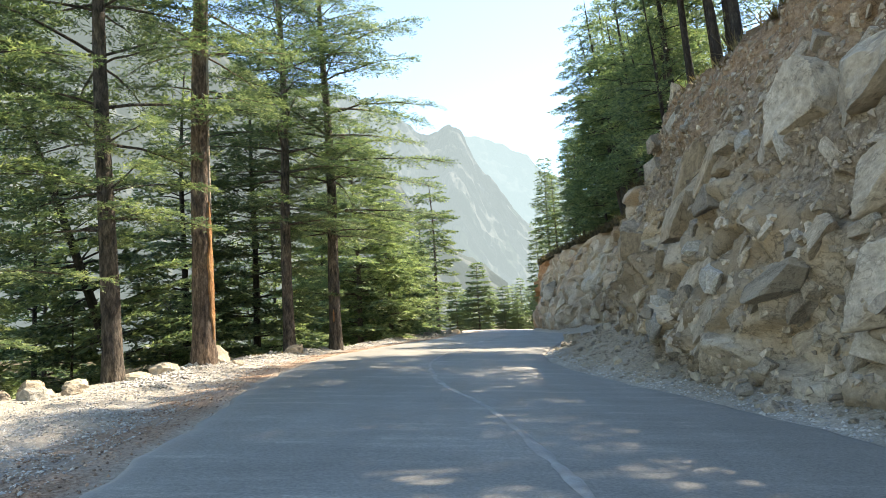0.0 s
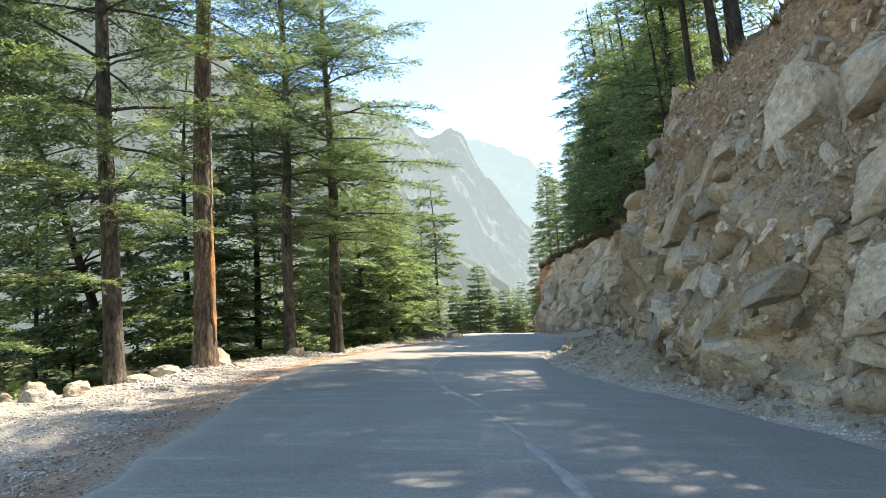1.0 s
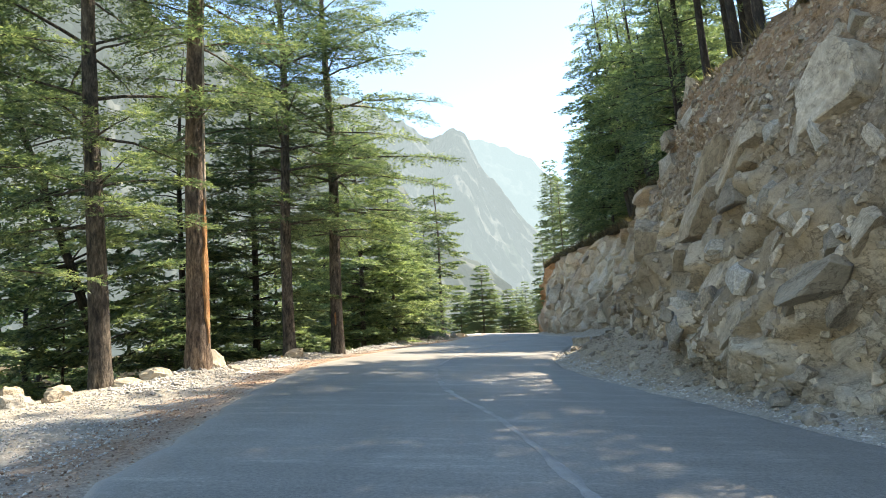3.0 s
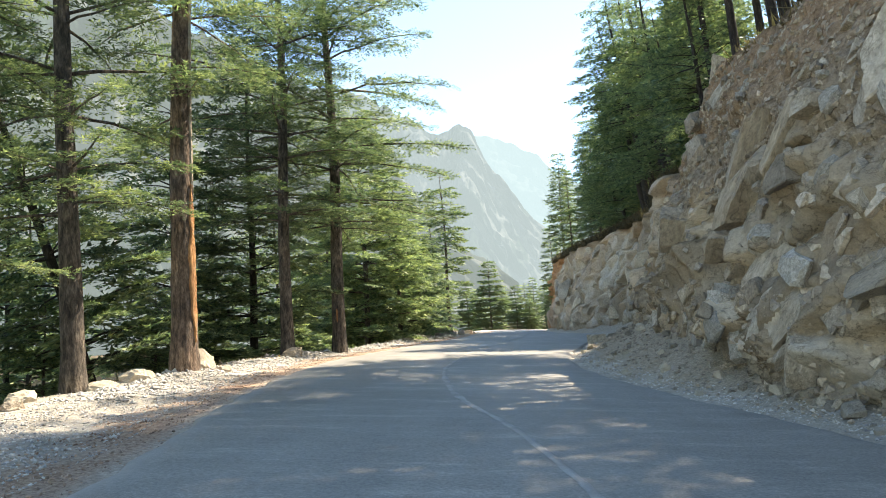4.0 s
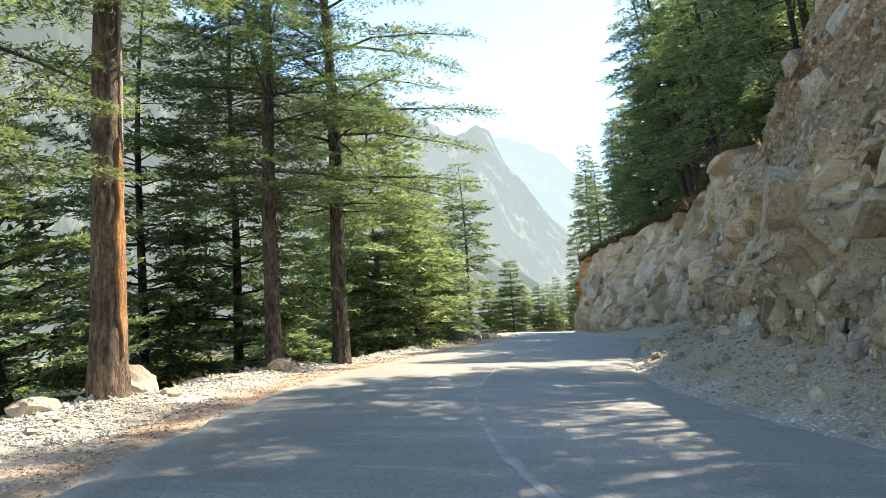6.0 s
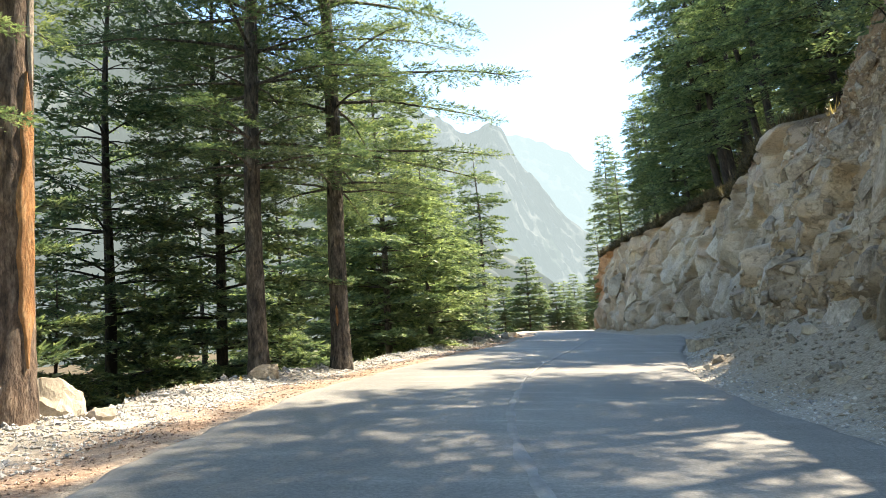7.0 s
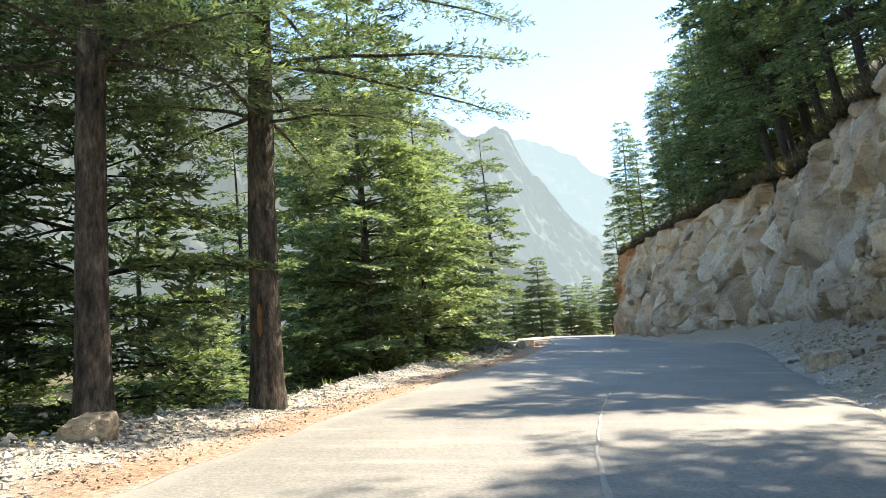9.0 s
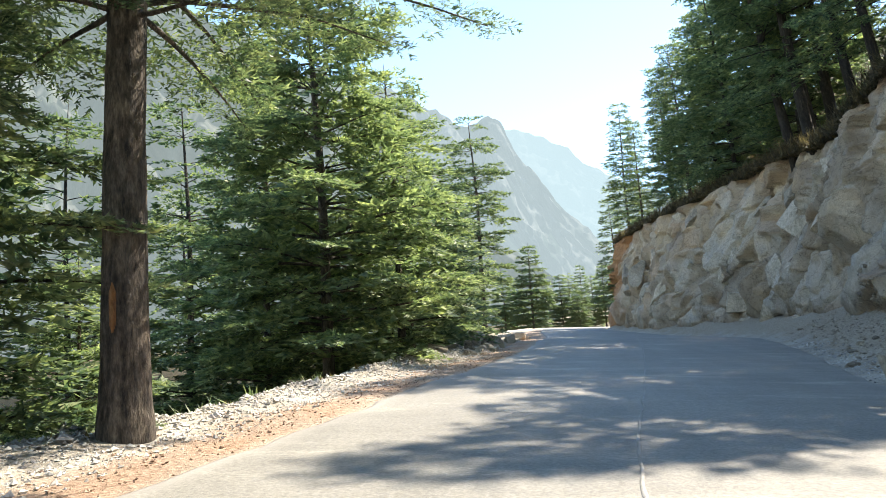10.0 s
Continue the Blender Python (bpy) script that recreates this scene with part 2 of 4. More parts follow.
M_LEAF = leaf_material("cedar_needles", (0.050, 0.085, 0.062), (0.142, 0.192, 0.120), (0.325, 0.370, 0.228))
# darker copy of the needles, with a shaded cedar's shade in its colour
M_LEAF_SHADE = leaf_material("shade_toned_needles", (0.034, 0.064, 0.048), (0.092, 0.138, 0.088), (0.205, 0.250, 0.145))
M_LEAF_YOUNG = leaf_material("young_cedar_needles", (0.085, 0.128, 0.090), (0.205, 0.262, 0.160), (0.40, 0.45, 0.275))
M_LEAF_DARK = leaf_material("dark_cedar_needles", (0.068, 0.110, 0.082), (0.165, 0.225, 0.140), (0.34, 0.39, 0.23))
# copy for cedars in shade, its bluer tone put into the colour
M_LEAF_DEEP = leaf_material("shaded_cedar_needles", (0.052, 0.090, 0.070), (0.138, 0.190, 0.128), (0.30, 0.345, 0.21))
# the last two values are the colour and share of the painted haze
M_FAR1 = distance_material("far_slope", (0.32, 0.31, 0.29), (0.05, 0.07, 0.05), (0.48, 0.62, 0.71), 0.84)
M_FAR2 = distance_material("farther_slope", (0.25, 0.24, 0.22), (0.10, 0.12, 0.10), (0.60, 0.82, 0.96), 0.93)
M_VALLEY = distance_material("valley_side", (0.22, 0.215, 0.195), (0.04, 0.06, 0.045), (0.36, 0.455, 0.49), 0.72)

# ---- plan of the place ----
LEFT_EDGE = ([-40, 0, 5, 8, 10, 13.4, 17.6, 21, 24, 26.5, 31, 34, 39, 43, 50, 60, 75, 90, 97, 103, 112], [-2.0, -2.3, -2.7, -3.1, -3.4, -3.9, -4.2, -4.2, -3.85, -3.5, -2.9, -2.3, -1.6, -1.3, -0.9, -0.6, -0.7, -0.2, 2, 8, 25])
RIGHT_EDGE = ([-40, 0, 7.4, 9, 11, 13.2, 16.3, 19, 22, 25.5, 28, 31.5, 37.5, 43, 50, 57, 65, 75, 85, 92, 97, 104], [4.5, 4.2, 3.5, 3.2, 2.85, 2.3, 1.7, 1.45, 1.5, 1.9, 2.4, 2.95, 4.3, 5.2, 6.0, 6.2, 5.6, 4.9, 4.4, 5.5, 9, 24])
BANK = ([-40, 12, 15, 18, 22, 26, 32, 40, 60, 100], [3.7, 3.5, 3.45, 2.9, 2.6, 2.05, 1.9, 2.2, 2.6, 3.0])
CLIFF_BASE = ([-30, -10, 0, 5, 9, 12, 15, 19, 22, 25, 30, 35, 38.6, 42, 46, 50, 57, 62, 66, 72, 78, 85, 88, 90, 92, 97, 112], [6.4, 5.9, 5.2, 4.5, 3.8, 3.3, 3.12, 3.25, 3.7, 4.25, 4.75, 5.9, 6.5, 7.15, 7.7, 8.0, 8.1, 7.4, 6.6, 6.0, 5.7, 5.3, 5.3, 5.9, 8, 14, 34])
CLIFF_TOP = ([-30, 0, 11, 13.3, 15, 17, 18.3, 20.4, 22, 24, 25.7, 27, 28, 30, 33, 35, 37, 39.5, 44, 46, 48, 51, 55, 61, 66, 72, 78, 86, 100], [5.0, 6.6, 7.0, 7.3, 7.3, 7.5, 7.8, 8.2, 8.7, 8.5, 8.1, 7.6, 7.1, 7.4, 8.5, 8.8, 9.0, 9.4, 9.5, 9.4, 9.6, 10.2, 10.7, 11.1, 11.2, 11.6, 12.0, 12.5, 12.6])
CLIFF_LEAN = ([20, 32, 40], [0.29, 0.27, 0.18])      # metres back for a metre up


def along(table, y, soft=0.8):
    y = np.asarray(y, dtype=float)
    return sum(np.interp(y + o, *table) for o in np.linspace(-soft, soft, 7)) / 7


def climb(y):
    y = np.asarray(y, dtype=float)
    return 0.072 + 0.0713 * np.minimum(y, 44) + 0.040 * np.clip(y - 44, 0, 18) + 0.058 * np.maximum(y - 62, 0)


def smooth(a, b, x):
    t = np.clip((x - a) / (b - a), 0, 1)
    return t * t * (3 - 2 * t)


def ripple(x, y, s, seed=0.0):
    """Cheap smooth variation, about -1 to 1."""
    return (np.sin(x * s * 1.3 + 1.7 * np.sin(y * s * 0.7 + seed) + seed) + np.sin(y * s * 1.1 + 1.3 * np.sin(x * s * 0.9 + 2 * seed) + 3 * seed) + 0.6 * np.sin((x + y) * s * 2.3 + 5 * seed)) / 2.6


def road_z(x, y):
    return climb(y) - 0.0667 * np.asarray(x, dtype=float)


def rim_back(y):
    """How far behind its foot the cut reaches its upper edge."""
    foot = road_z(along(RIGHT_EDGE, y), y) + 0.5
    return np.interp(y, *CLIFF_LEAN) * np.maximum(along(CLIFF_TOP, y) - foot, 0) + 0.45


def ground_z(x, y):
    x, y = np.asarray(x, dtype=float), np.asarray(y, dtype=float)
    xl, xr, xb, zt = along(LEFT_EDGE, y), along(RIGHT_EDGE, y), along(CLIFF_BASE, y), along(CLIFF_TOP, y)
    z = road_z(np.clip(x, xl, xr), y) - 0.06
    dl, dr = xl - x, x - xr
    bumps = 0.035 * ripple(x, y, 2.1, 0.4) + 0.02 * ripple(x, y, 6.0, 1.9)
    # left: gravel shoulder, low bank, then the valley
    left = 0.03 * smooth(0, 0.4, dl) + 0.10 * smooth(1.3, 2.0, dl) + 0.10 * smooth(1.6, 2.4, dl) * ripple(x, y, 0.5, 2.0)
    left = left + 0.17 * np.exp(-((x + 6.3) ** 2 + (y - 17.3) ** 2) / 0.55)      # earth heaped round a trunk
    fall = np.maximum(dl - along(BANK, y) - 0.2 * ripple(x, y, 0.9, 0.8), 0)
    fall = fall * smooth(108, 86, y)
    left = left - 0.85 * np.minimum(fall, 55) * smooth(0, 1.2, fall) - 0.20 * np.maximum(fall - 55, 0)
    # right: scree, then the hill above the cut
    span, back = np.maximum(xb - xr, 0.3), rim_back(y)
    right = 0.03 * smooth(0, 0.3, dr) + 0.34 * np.minimum(np.maximum(dr - 0.25, 0), span + 0.5) ** 1.15
    hill = zt - 0.25 + 0.72 * np.clip(x - xb - back - 1.1, 0, 60) + 0.25 * ripple(x, y, 0.4, 1.1) * smooth(1.5, 4.5, x - xb - back)
    z = z + np.where(dl > 0, left + bumps * smooth(0.1, 0.8, dl), 0) + np.where(dr > 0, right + bumps * smooth(0.1, 0.6, dr), 0)
    k = smooth(0.2, 1.0, x - xb - back)
    return z * (1 - k) + hill * k


# ---- mesh helpers ----
def mesh_of(name, verts, faces, material, smooth_faces=False, attributes=()):
    me = bpy.data.meshes.new(name)
    verts = np.asarray(verts, dtype=np.float32)
    faces = np.asarray(faces, dtype=np.int32)
    me.vertices.add(len(verts))
    me.vertices.foreach_set("co", verts.ravel())
    k = faces.shape[1]
    me.loops.add(faces.size)
    me.loops.foreach_set("vertex_index", faces.ravel())
    me.polygons.add(len(faces))
    me.polygons.foreach_set("loop_start", np.arange(0, faces.size, k, dtype=np.int32))
    me.polygons.foreach_set("use_smooth", np.full(len(faces), smooth_faces))
    for key, values in attributes:
        me.attributes.new(key, "FLOAT", "POINT").data.foreach_set("value", np.asarray(values, dtype=np.float32))
    me.update(calc_edges=True)
    me.materials.append(material)
    return me


def grid_faces(rows, cols):
    i = np.arange((rows - 1) * (cols - 1))
    a = (i // (cols - 1)) * cols + i % (cols - 1)
    return np.stack([a, a + 1, a + cols + 1, a + cols], axis=1)


def part(name, data, parent, label="", place=None):
    """A mesh (or a bmesh) as one object under a thing or a part."""
    ob = new(name, data)
    ob.parent = parent
    if place is not None:
        ob.matrix_basis = place
    return tagged(ob, label=label)


def thing(name, m, label, category, group="", kind=""):
    ob = new(name)
    ob.matrix_basis = m
    return tagged(ob, label, category, group, kind)


# ---- ground and road ----
ys = np.concatenate([np.linspace(-60, 0, 31)[:-1], np.arange(0, 50, 0.3), np.arange(50, 112, 0.8), np.linspace(112, 1500, 30)])
offs_l = -np.concatenate([np.geomspace(40, 1500, 12)[::-1], np.arange(8, 40, 1.5)[::-1], np.arange(0.0, 8, 0.28)[::-1]])
offs_r = np.concatenate([np.arange(0.0, 13, 0.3)[1:], np.arange(13, 50, 1.5), np.geomspace(50, 1500, 12)])
mid = np.linspace(0, 1, 5)[1:-1]
gx, gy = [], []
for y in ys:
    xl, xr = float(along(LEFT_EDGE, y)), float(along(RIGHT_EDGE, y))
    gx.append(np.concatenate([xl + offs_l, xl + (xr - xl) * mid, xr + np.concatenate([[0.0], offs_r])]))
gx = np.array(gx)
gy = np.repeat(ys[:, None], gx.shape[1], axis=1)
gz = ground_z(gx, gy)
out_l, out_c = along(LEFT_EDGE, gy) - gx, gx - along(CLIFF_BASE, gy)
litter = smooth(0.0, 0.15, out_l) * smooth(1.5, 0.7, out_l + 0.4 * ripple(gx, gy, 1.7, 0.5)) * (0.7 + 0.3 * ripple(gx, gy, 2.5, 1.5))
duff = np.maximum(smooth(0.2, 1.0, out_l - along(BANK, gy) + 0.3 * ripple(gx, gy, 1.1, 0.2)), smooth(0.2, 1.1, out_c - rim_back(gy)))
out_r = gx - along(RIGHT_EDGE, gy)
scree = 0.9 * smooth(0.25, 0.8, out_r + 0.25 * ripple(gx, gy, 2.3, 0.7))
ground = new("ground", mesh_of("ground", np.stack([gx, gy, gz], axis=-1).reshape(-1, 3), grid_faces(*gx.shape), M_GROUND, True,
                               (("litter", litter.ravel()), ("duff", duff.ravel()), ("scree", scree.ravel()))))
tagged(ground, "dry stony mountain ground sloping down to a valley", "ground", kind="structure")

rys = np.arange(-40, 110, 0.4)
cross = np.array([-0.05, 0.0, 0.01, 0.025, 0.045, 0.07, 0.10, 0.15, 0.3, 0.45, 0.6, 0.75, 0.9, 0.94, 0.965, 0.985, 1.0, 1.05])
road_dust = []
rv = []
for y in rys:
    xl, xr = float(along(LEFT_EDGE, y)), float(along(RIGHT_EDGE, y))
    wob_l, wob_r = 0.05 * math.sin(y * 2.1) * math.sin(y * 0.73) + 0.03 * math.sin(y * 5.7), 0.04 * math.sin(y * 2.7 + 1) * math.sin(y * 0.6) + 0.025 * math.sin(y * 6.1)
    for c in cross:
        cc = min(max(c, 0), 1)
        x = (xl + wob_l) * (1 - cc) + (xr + wob_r) * cc + (0.05 if c > 1 else -0.05 if c < 0 else 0)
        z = float(road_z(x, y)) + (0.02 * (1 - (2 * cc - 1) ** 2)) - (0.09 if c < 0 or c > 1 else 0) - (0.012 if cc in (0, 1) else 0)
        rv.append((x, y, z))
        near_l, near_r = cc * (xr - xl), (1 - cc) * (xr - xl)
        patch = 0.5 + 0.5 * noise.noise(Vector((x * 2.2, y * 0.7, 1)))
        road_dust.append(min(1.0, (0.8 * max(0, 1 - near_l / 0.24) + 0.4 * max(0, 1 - near_r / 0.14)) * (0.45 + 0.9 * patch)))
road = new("road", mesh_of("road", rv, grid_faces(len(rys), len(cross)), M_ASPHALT, True, (("dust", road_dust),)))
tagged(road, "fresh dark grey asphalt mountain road, unmarked", "road", kind="structure")

# ---- the rock cut ----
def hashed(i, j, seed):
    """A fixed random number from 0 to 1 for each cell."""
    v = np.sin(i * 127.1 + j * 311.7 + seed * 74.7) * 43758.5453
    return v - np.floor(v)


def plates(s, h, angle, long, short, seed, offset=0.5, tilt_u=1.0, tilt_v=1.3, wear=0.11):
    """Broken blocks along a joint direction: how far each stands out, its own random number, and how near its edge is."""
    a = np.radians(angle)
    u, v = (s * np.cos(a) + h * np.sin(a)) / long, (-s * np.sin(a) + h * np.cos(a)) / short
    iu, iv = np.floor(u), np.floor(v)
    best, second = np.full(s.shape, 9.0), np.full(s.shape, 9.0)
    height, other, rnd = np.zeros(s.shape), np.zeros(s.shape), np.zeros(s.shape)
    for du in (-1, 0, 1):
        for dv in (-1, 0, 1):
            ci, cj = iu + du, iv + dv
            eu, ev = u - ci - 0.1 - 0.8 * hashed(ci, cj, seed), v - cj - 0.1 - 0.8 * hashed(ci, cj, seed + 1)
            d = np.maximum(np.abs(eu), np.abs(ev)) * 0.6 + np.hypot(eu, ev) * 0.4
            off = (hashed(ci, cj, seed + 2) - 0.5) * 2 * offset
            face_ = off + tilt_u * (hashed(ci, cj, seed + 3) - 0.5) * 2 * eu + tilt_v * (hashed(ci, cj, seed + 4) - 0.6) * 2 * ev
            near = d < best
            other = np.where(near, height, np.where(d < second, face_, other))
            second = np.where(near, best, np.minimum(second, d))
            height, rnd, best = np.where(near, face_, height), np.where(near, hashed(ci, cj, seed + 5), rnd), np.where(near, d, best)
    worn = 0.5 * smooth(wear / short, 0.0, second - best)       # broken edges are a little worn
    return height * (1 - worn) + other * worn, rnd, second - best


bys = np.arange(-28, 108, 0.25)
bxs = along(CLIFF_BASE, bys, 1.0)
arc = np.concatenate([[0], np.cumsum(np.hypot(np.diff(bys), np.diff(bxs)))])
arc_near0, arc_near1, arc_end = np.interp(4, bys, arc), np.interp(31, bys, arc), np.interp(91, bys, arc)
ss = np.concatenate([np.arange(0, arc_near0, 0.4), np.arange(arc_near0, arc_near1, 0.075), np.arange(arc_near1, arc_end, 0.12), np.arange(arc_end, arc[-1], 0.5)])
py, px = np.interp(ss, arc, bys), np.interp(ss, arc, bxs)
ty, tx = np.gradient(py, ss), np.gradient(px, ss)
kernel = np.ones(31) / 31
ty, tx = np.convolve(np.pad(ty, 15, "edge"), kernel, "valid"), np.convolve(np.pad(tx, 15, "edge"), kernel, "valid")
tl = np.hypot(tx, ty)
nx, ny = -ty / tl, tx / tl          # out of the rock, towards the road
base_z = ground_z(px - 0.1, py) - 0.35
top_z = along(CLIFF_TOP, py)
high = top_z - base_z
lean = np.interp(py, *CLIFF_LEAN)
FACE, RIM = 124, 14
u_face = np.linspace(0, 1, FACE)
S = np.repeat(ss[None, :], FACE + RIM, axis=0)
HT = np.zeros_like(S)
BACK = np.zeros_like(S)
for r in range(FACE + RIM):
    if r < FACE:
        HT[r] = u_face[r] * high
        BACK[r] = lean * np.maximum(HT[r] - 0.35, 0) + 0.4 * (u_face[r] ** 4)
    else:
        k = (r - FACE + 1) / RIM
        HT[r] = high + 0.25 * math.sin(k * 1.6)
        BACK[r] = lean * (high - 0.35) + 0.4 + 2.6 * k
# earth with stones in it high on the near bank, solid blocks below and farther on
y_of = np.repeat(py[None, :], FACE + RIM, axis=0)
rel = HT / np.repeat(high[None, :], FACE + RIM, axis=0)
lumps, mid_lumps, fine_lumps, tone = np.zeros(S.size), np.zeros(S.size), np.zeros(S.size), np.zeros(S.size)
flat_p = np.stack([px - nx * BACK, py - ny * BACK, base_z + HT], axis=-1).reshape(-1, 3)
for k, p in enumerate(flat_p):
    v = Vector(p)
    lumps[k] = noise.noise(v * 0.42)
    mid_lumps[k] = noise.noise(v * 1.3)
    fine_lumps[k] = mid_lumps[k] + 0.55 * noise.noise(v * 3.7) + 0.4 * noise.noise(v * 8.3)
    tone[k] = noise.noise(v * 0.9 + Vector((7, 0, 0)))
lumps, mid_lumps, fine_lumps, tone = [a.reshape(S.shape) for a in (lumps, mid_lumps, fine_lumps, tone)]
# the line between rock and earth climbs from the near end to the far one
split_rel = np.interp(y_of, [8, 12, 16, 20, 25, 29, 33], [0.40, 0.52, 0.56, 0.50, 0.62, 0.85, 1.1]) + 0.10 * ripple(S, HT, 0.7, 0.9) + 0.06 * fine_lumps
earthy = smooth(-0.07, 0.07, rel - split_rel)
earthy = np.maximum(earthy, 0.8 * smooth(0.14, 0.02, rel + 0.04 * fine_lumps))
earthy = np.maximum(earthy, 0.75 * smooth(0.62, 0.8, ripple(S, HT, 0.9, 3.1)) * smooth(33, 27, y_of))
earthy = np.maximum(earthy, smooth(0.95, 1.0, rel + 0.04 * ripple(S, HT, 1.4, 0.2)))
ws, wh = S + 0.18 * mid_lumps + 0.5 * lumps, HT + 0.14 * tone + 0.4 * lumps
p1, r1, e1 = plates(ws, wh, 158, 2.7, 1.25, 3)
p2, r2, e2 = plates(ws, wh, 150, 1.25, 0.6, 21)
p3, r3, e3 = plates(ws + 0.06 * mid_lumps, wh + 0.06 * tone, 125, 0.42, 0.33, 45, wear=0.08)
q1, t1, g1 = plates(ws, wh, 156, 3.6, 1.7, 63)
q2, t2, g2 = plates(ws + 0.2 * tone, wh + 0.15 * mid_lumps, 132, 1.4, 0.9, 81)
near_rock = 0.55 * p1 + 0.30 * p2 + 0.13 * p3 - 0.14 * smooth(0.10, 0.0, e1) - 0.05 * smooth(0.12, 0.0, e2)
far_rock = 0.62 * q1 + 0.32 * q2 + 0.06 * p3 - 0.20 * smooth(0.09, 0.0, g1) - 0.06 * smooth(0.10, 0.0, g2)
far_k = smooth(25, 33, y_of)
rock_out = near_rock * (1 - far_k) + far_rock * far_k
earth_out = 0.10 * fine_lumps + 0.10 * p3 + 0.12 * p2
disp = 0.42 * lumps + rock_out * (1 - earthy) + (earth_out - 0.05) * earthy + 0.012 * fine_lumps
# the gully behind the near bank, and hollows under its ledges
disp = disp - 0.9 * np.exp(-((y_of - 31.2) / 0.9) ** 2) * smooth(0.35, 0.7, rel)
fade = np.where(rel > 1, 0.25, 1.0) * smooth(0.0, 0.06, rel + 0.02)
disp = np.clip(disp, -1.1, 0.12 + 0.8 * smooth(0.0, 0.30, rel) * smooth(5, 9, y_of)) * fade
out = disp - BACK
VX, VY = px + nx * out, py + ny * out
VZ = base_z + HT
rim_ground = ground_z(VX, VY)
VZ = np.where(np.arange(FACE + RIM)[:, None] >= FACE + 4, rim_ground + 0.10 - 0.3 * smooth(FACE + 10, FACE + RIM, np.arange(FACE + RIM))[:, None], VZ)
block_tone = (0.45 * r1 + 0.35 * r2 + 0.2 * r3) * (1 - far_k) + (0.5 * t1 + 0.35 * t2 + 0.15 * r3) * far_k
tone = np.clip(0.5 + 1.15 * (block_tone - 0.5) + 0.22 * tone + 0.24 * far_k, 0, 1)
warm = smooth(79, 86, y_of + 1.5 * ripple(S, HT, 0.8, 0.4)) * 0.75 + 0.3 * smooth(0.6, 0.9, rel) * smooth(30, 24, y_of) + 0.15 * far_k * smooth(0.72, 0.95, rel + 0.1 * fine_lumps) + 0.12 * far_k + 0.25 * far_k * smooth(0.8, 0.95, t2)
rim_duff = smooth(0.97, 1.0, rel + 0.03 * ripple(S, HT + BACK, 2.2, 0.2)) * 0.85
cliff = new("cliff", mesh_of("cliff", np.stack([VX, VY, VZ], axis=-1).reshape(-1, 3), grid_faces(FACE + RIM, len(ss)), M_CLIFF, True,
                             (("tone", tone.ravel()), ("soil", earthy.ravel()), ("warm", warm.ravel()), ("duff", rim_duff.ravel()))))
tagged(cliff, "steep blasted cut of broken grey-brown rock and earth", "cliff", kind="structure")

# ---- far mountains ----
def ridge(name, crest, far, deep, material, seed, rough, label):
    """A mountainside along an arc: crest gives (bearing, elevation) pairs in degrees as seen from the road."""
    azs = np.arange(crest[0][0], crest[-1][0] + 0.01, 0.15 if far > 600 else 0.4)
    els = np.interp(azs, [c[0] for c in crest], [c[1] for c in crest])
    jag = sum(a * np.array([noise.noise(Vector((az * f, seed, 0.3))) for az in azs]) for a, f in ((1.0, 0.7), (0.55, 2.1), (0.3, 6.0), (0.16, 15.0)))
    els = els + rough * jag
    rows = 60
    verts = []
    for r in range(rows):
        k = r / (rows - 1)
        dist = far - deep * (1 - k)
        for az, el in zip(azs, els):
            top = math.tan(radians(el)) * far
            p = Vector((az * 0.35, k * 9, seed))
            n1, n2 = noise.noise(p), noise.noise(p * 3.1)
            d = dist + deep * (0.13 * n1 + 0.08 * n2 + 0.05 * noise.noise(p * 8)) * (1 if r < rows - 1 else 0.6)
            z = -90 + (top + 90) * (k ** 0.85)
            verts.append((d * math.sin(radians(az)), d * math.cos(radians(az)), z))
    ob = new(name, mesh_of(name, verts, grid_faces(rows, len(azs)), material, True))
    return tagged(ob, label, "mountain", kind="structure")


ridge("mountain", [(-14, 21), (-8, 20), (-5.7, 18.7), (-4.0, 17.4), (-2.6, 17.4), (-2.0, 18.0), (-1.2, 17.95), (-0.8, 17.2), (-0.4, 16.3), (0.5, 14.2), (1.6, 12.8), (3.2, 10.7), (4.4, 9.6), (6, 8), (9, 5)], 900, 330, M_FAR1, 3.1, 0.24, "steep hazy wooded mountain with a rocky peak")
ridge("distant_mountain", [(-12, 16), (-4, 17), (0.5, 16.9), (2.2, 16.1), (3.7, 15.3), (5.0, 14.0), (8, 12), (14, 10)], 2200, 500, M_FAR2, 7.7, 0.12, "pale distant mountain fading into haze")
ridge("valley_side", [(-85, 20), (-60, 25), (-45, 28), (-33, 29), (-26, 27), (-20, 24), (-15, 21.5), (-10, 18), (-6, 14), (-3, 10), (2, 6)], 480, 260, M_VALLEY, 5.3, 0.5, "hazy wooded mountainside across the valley")

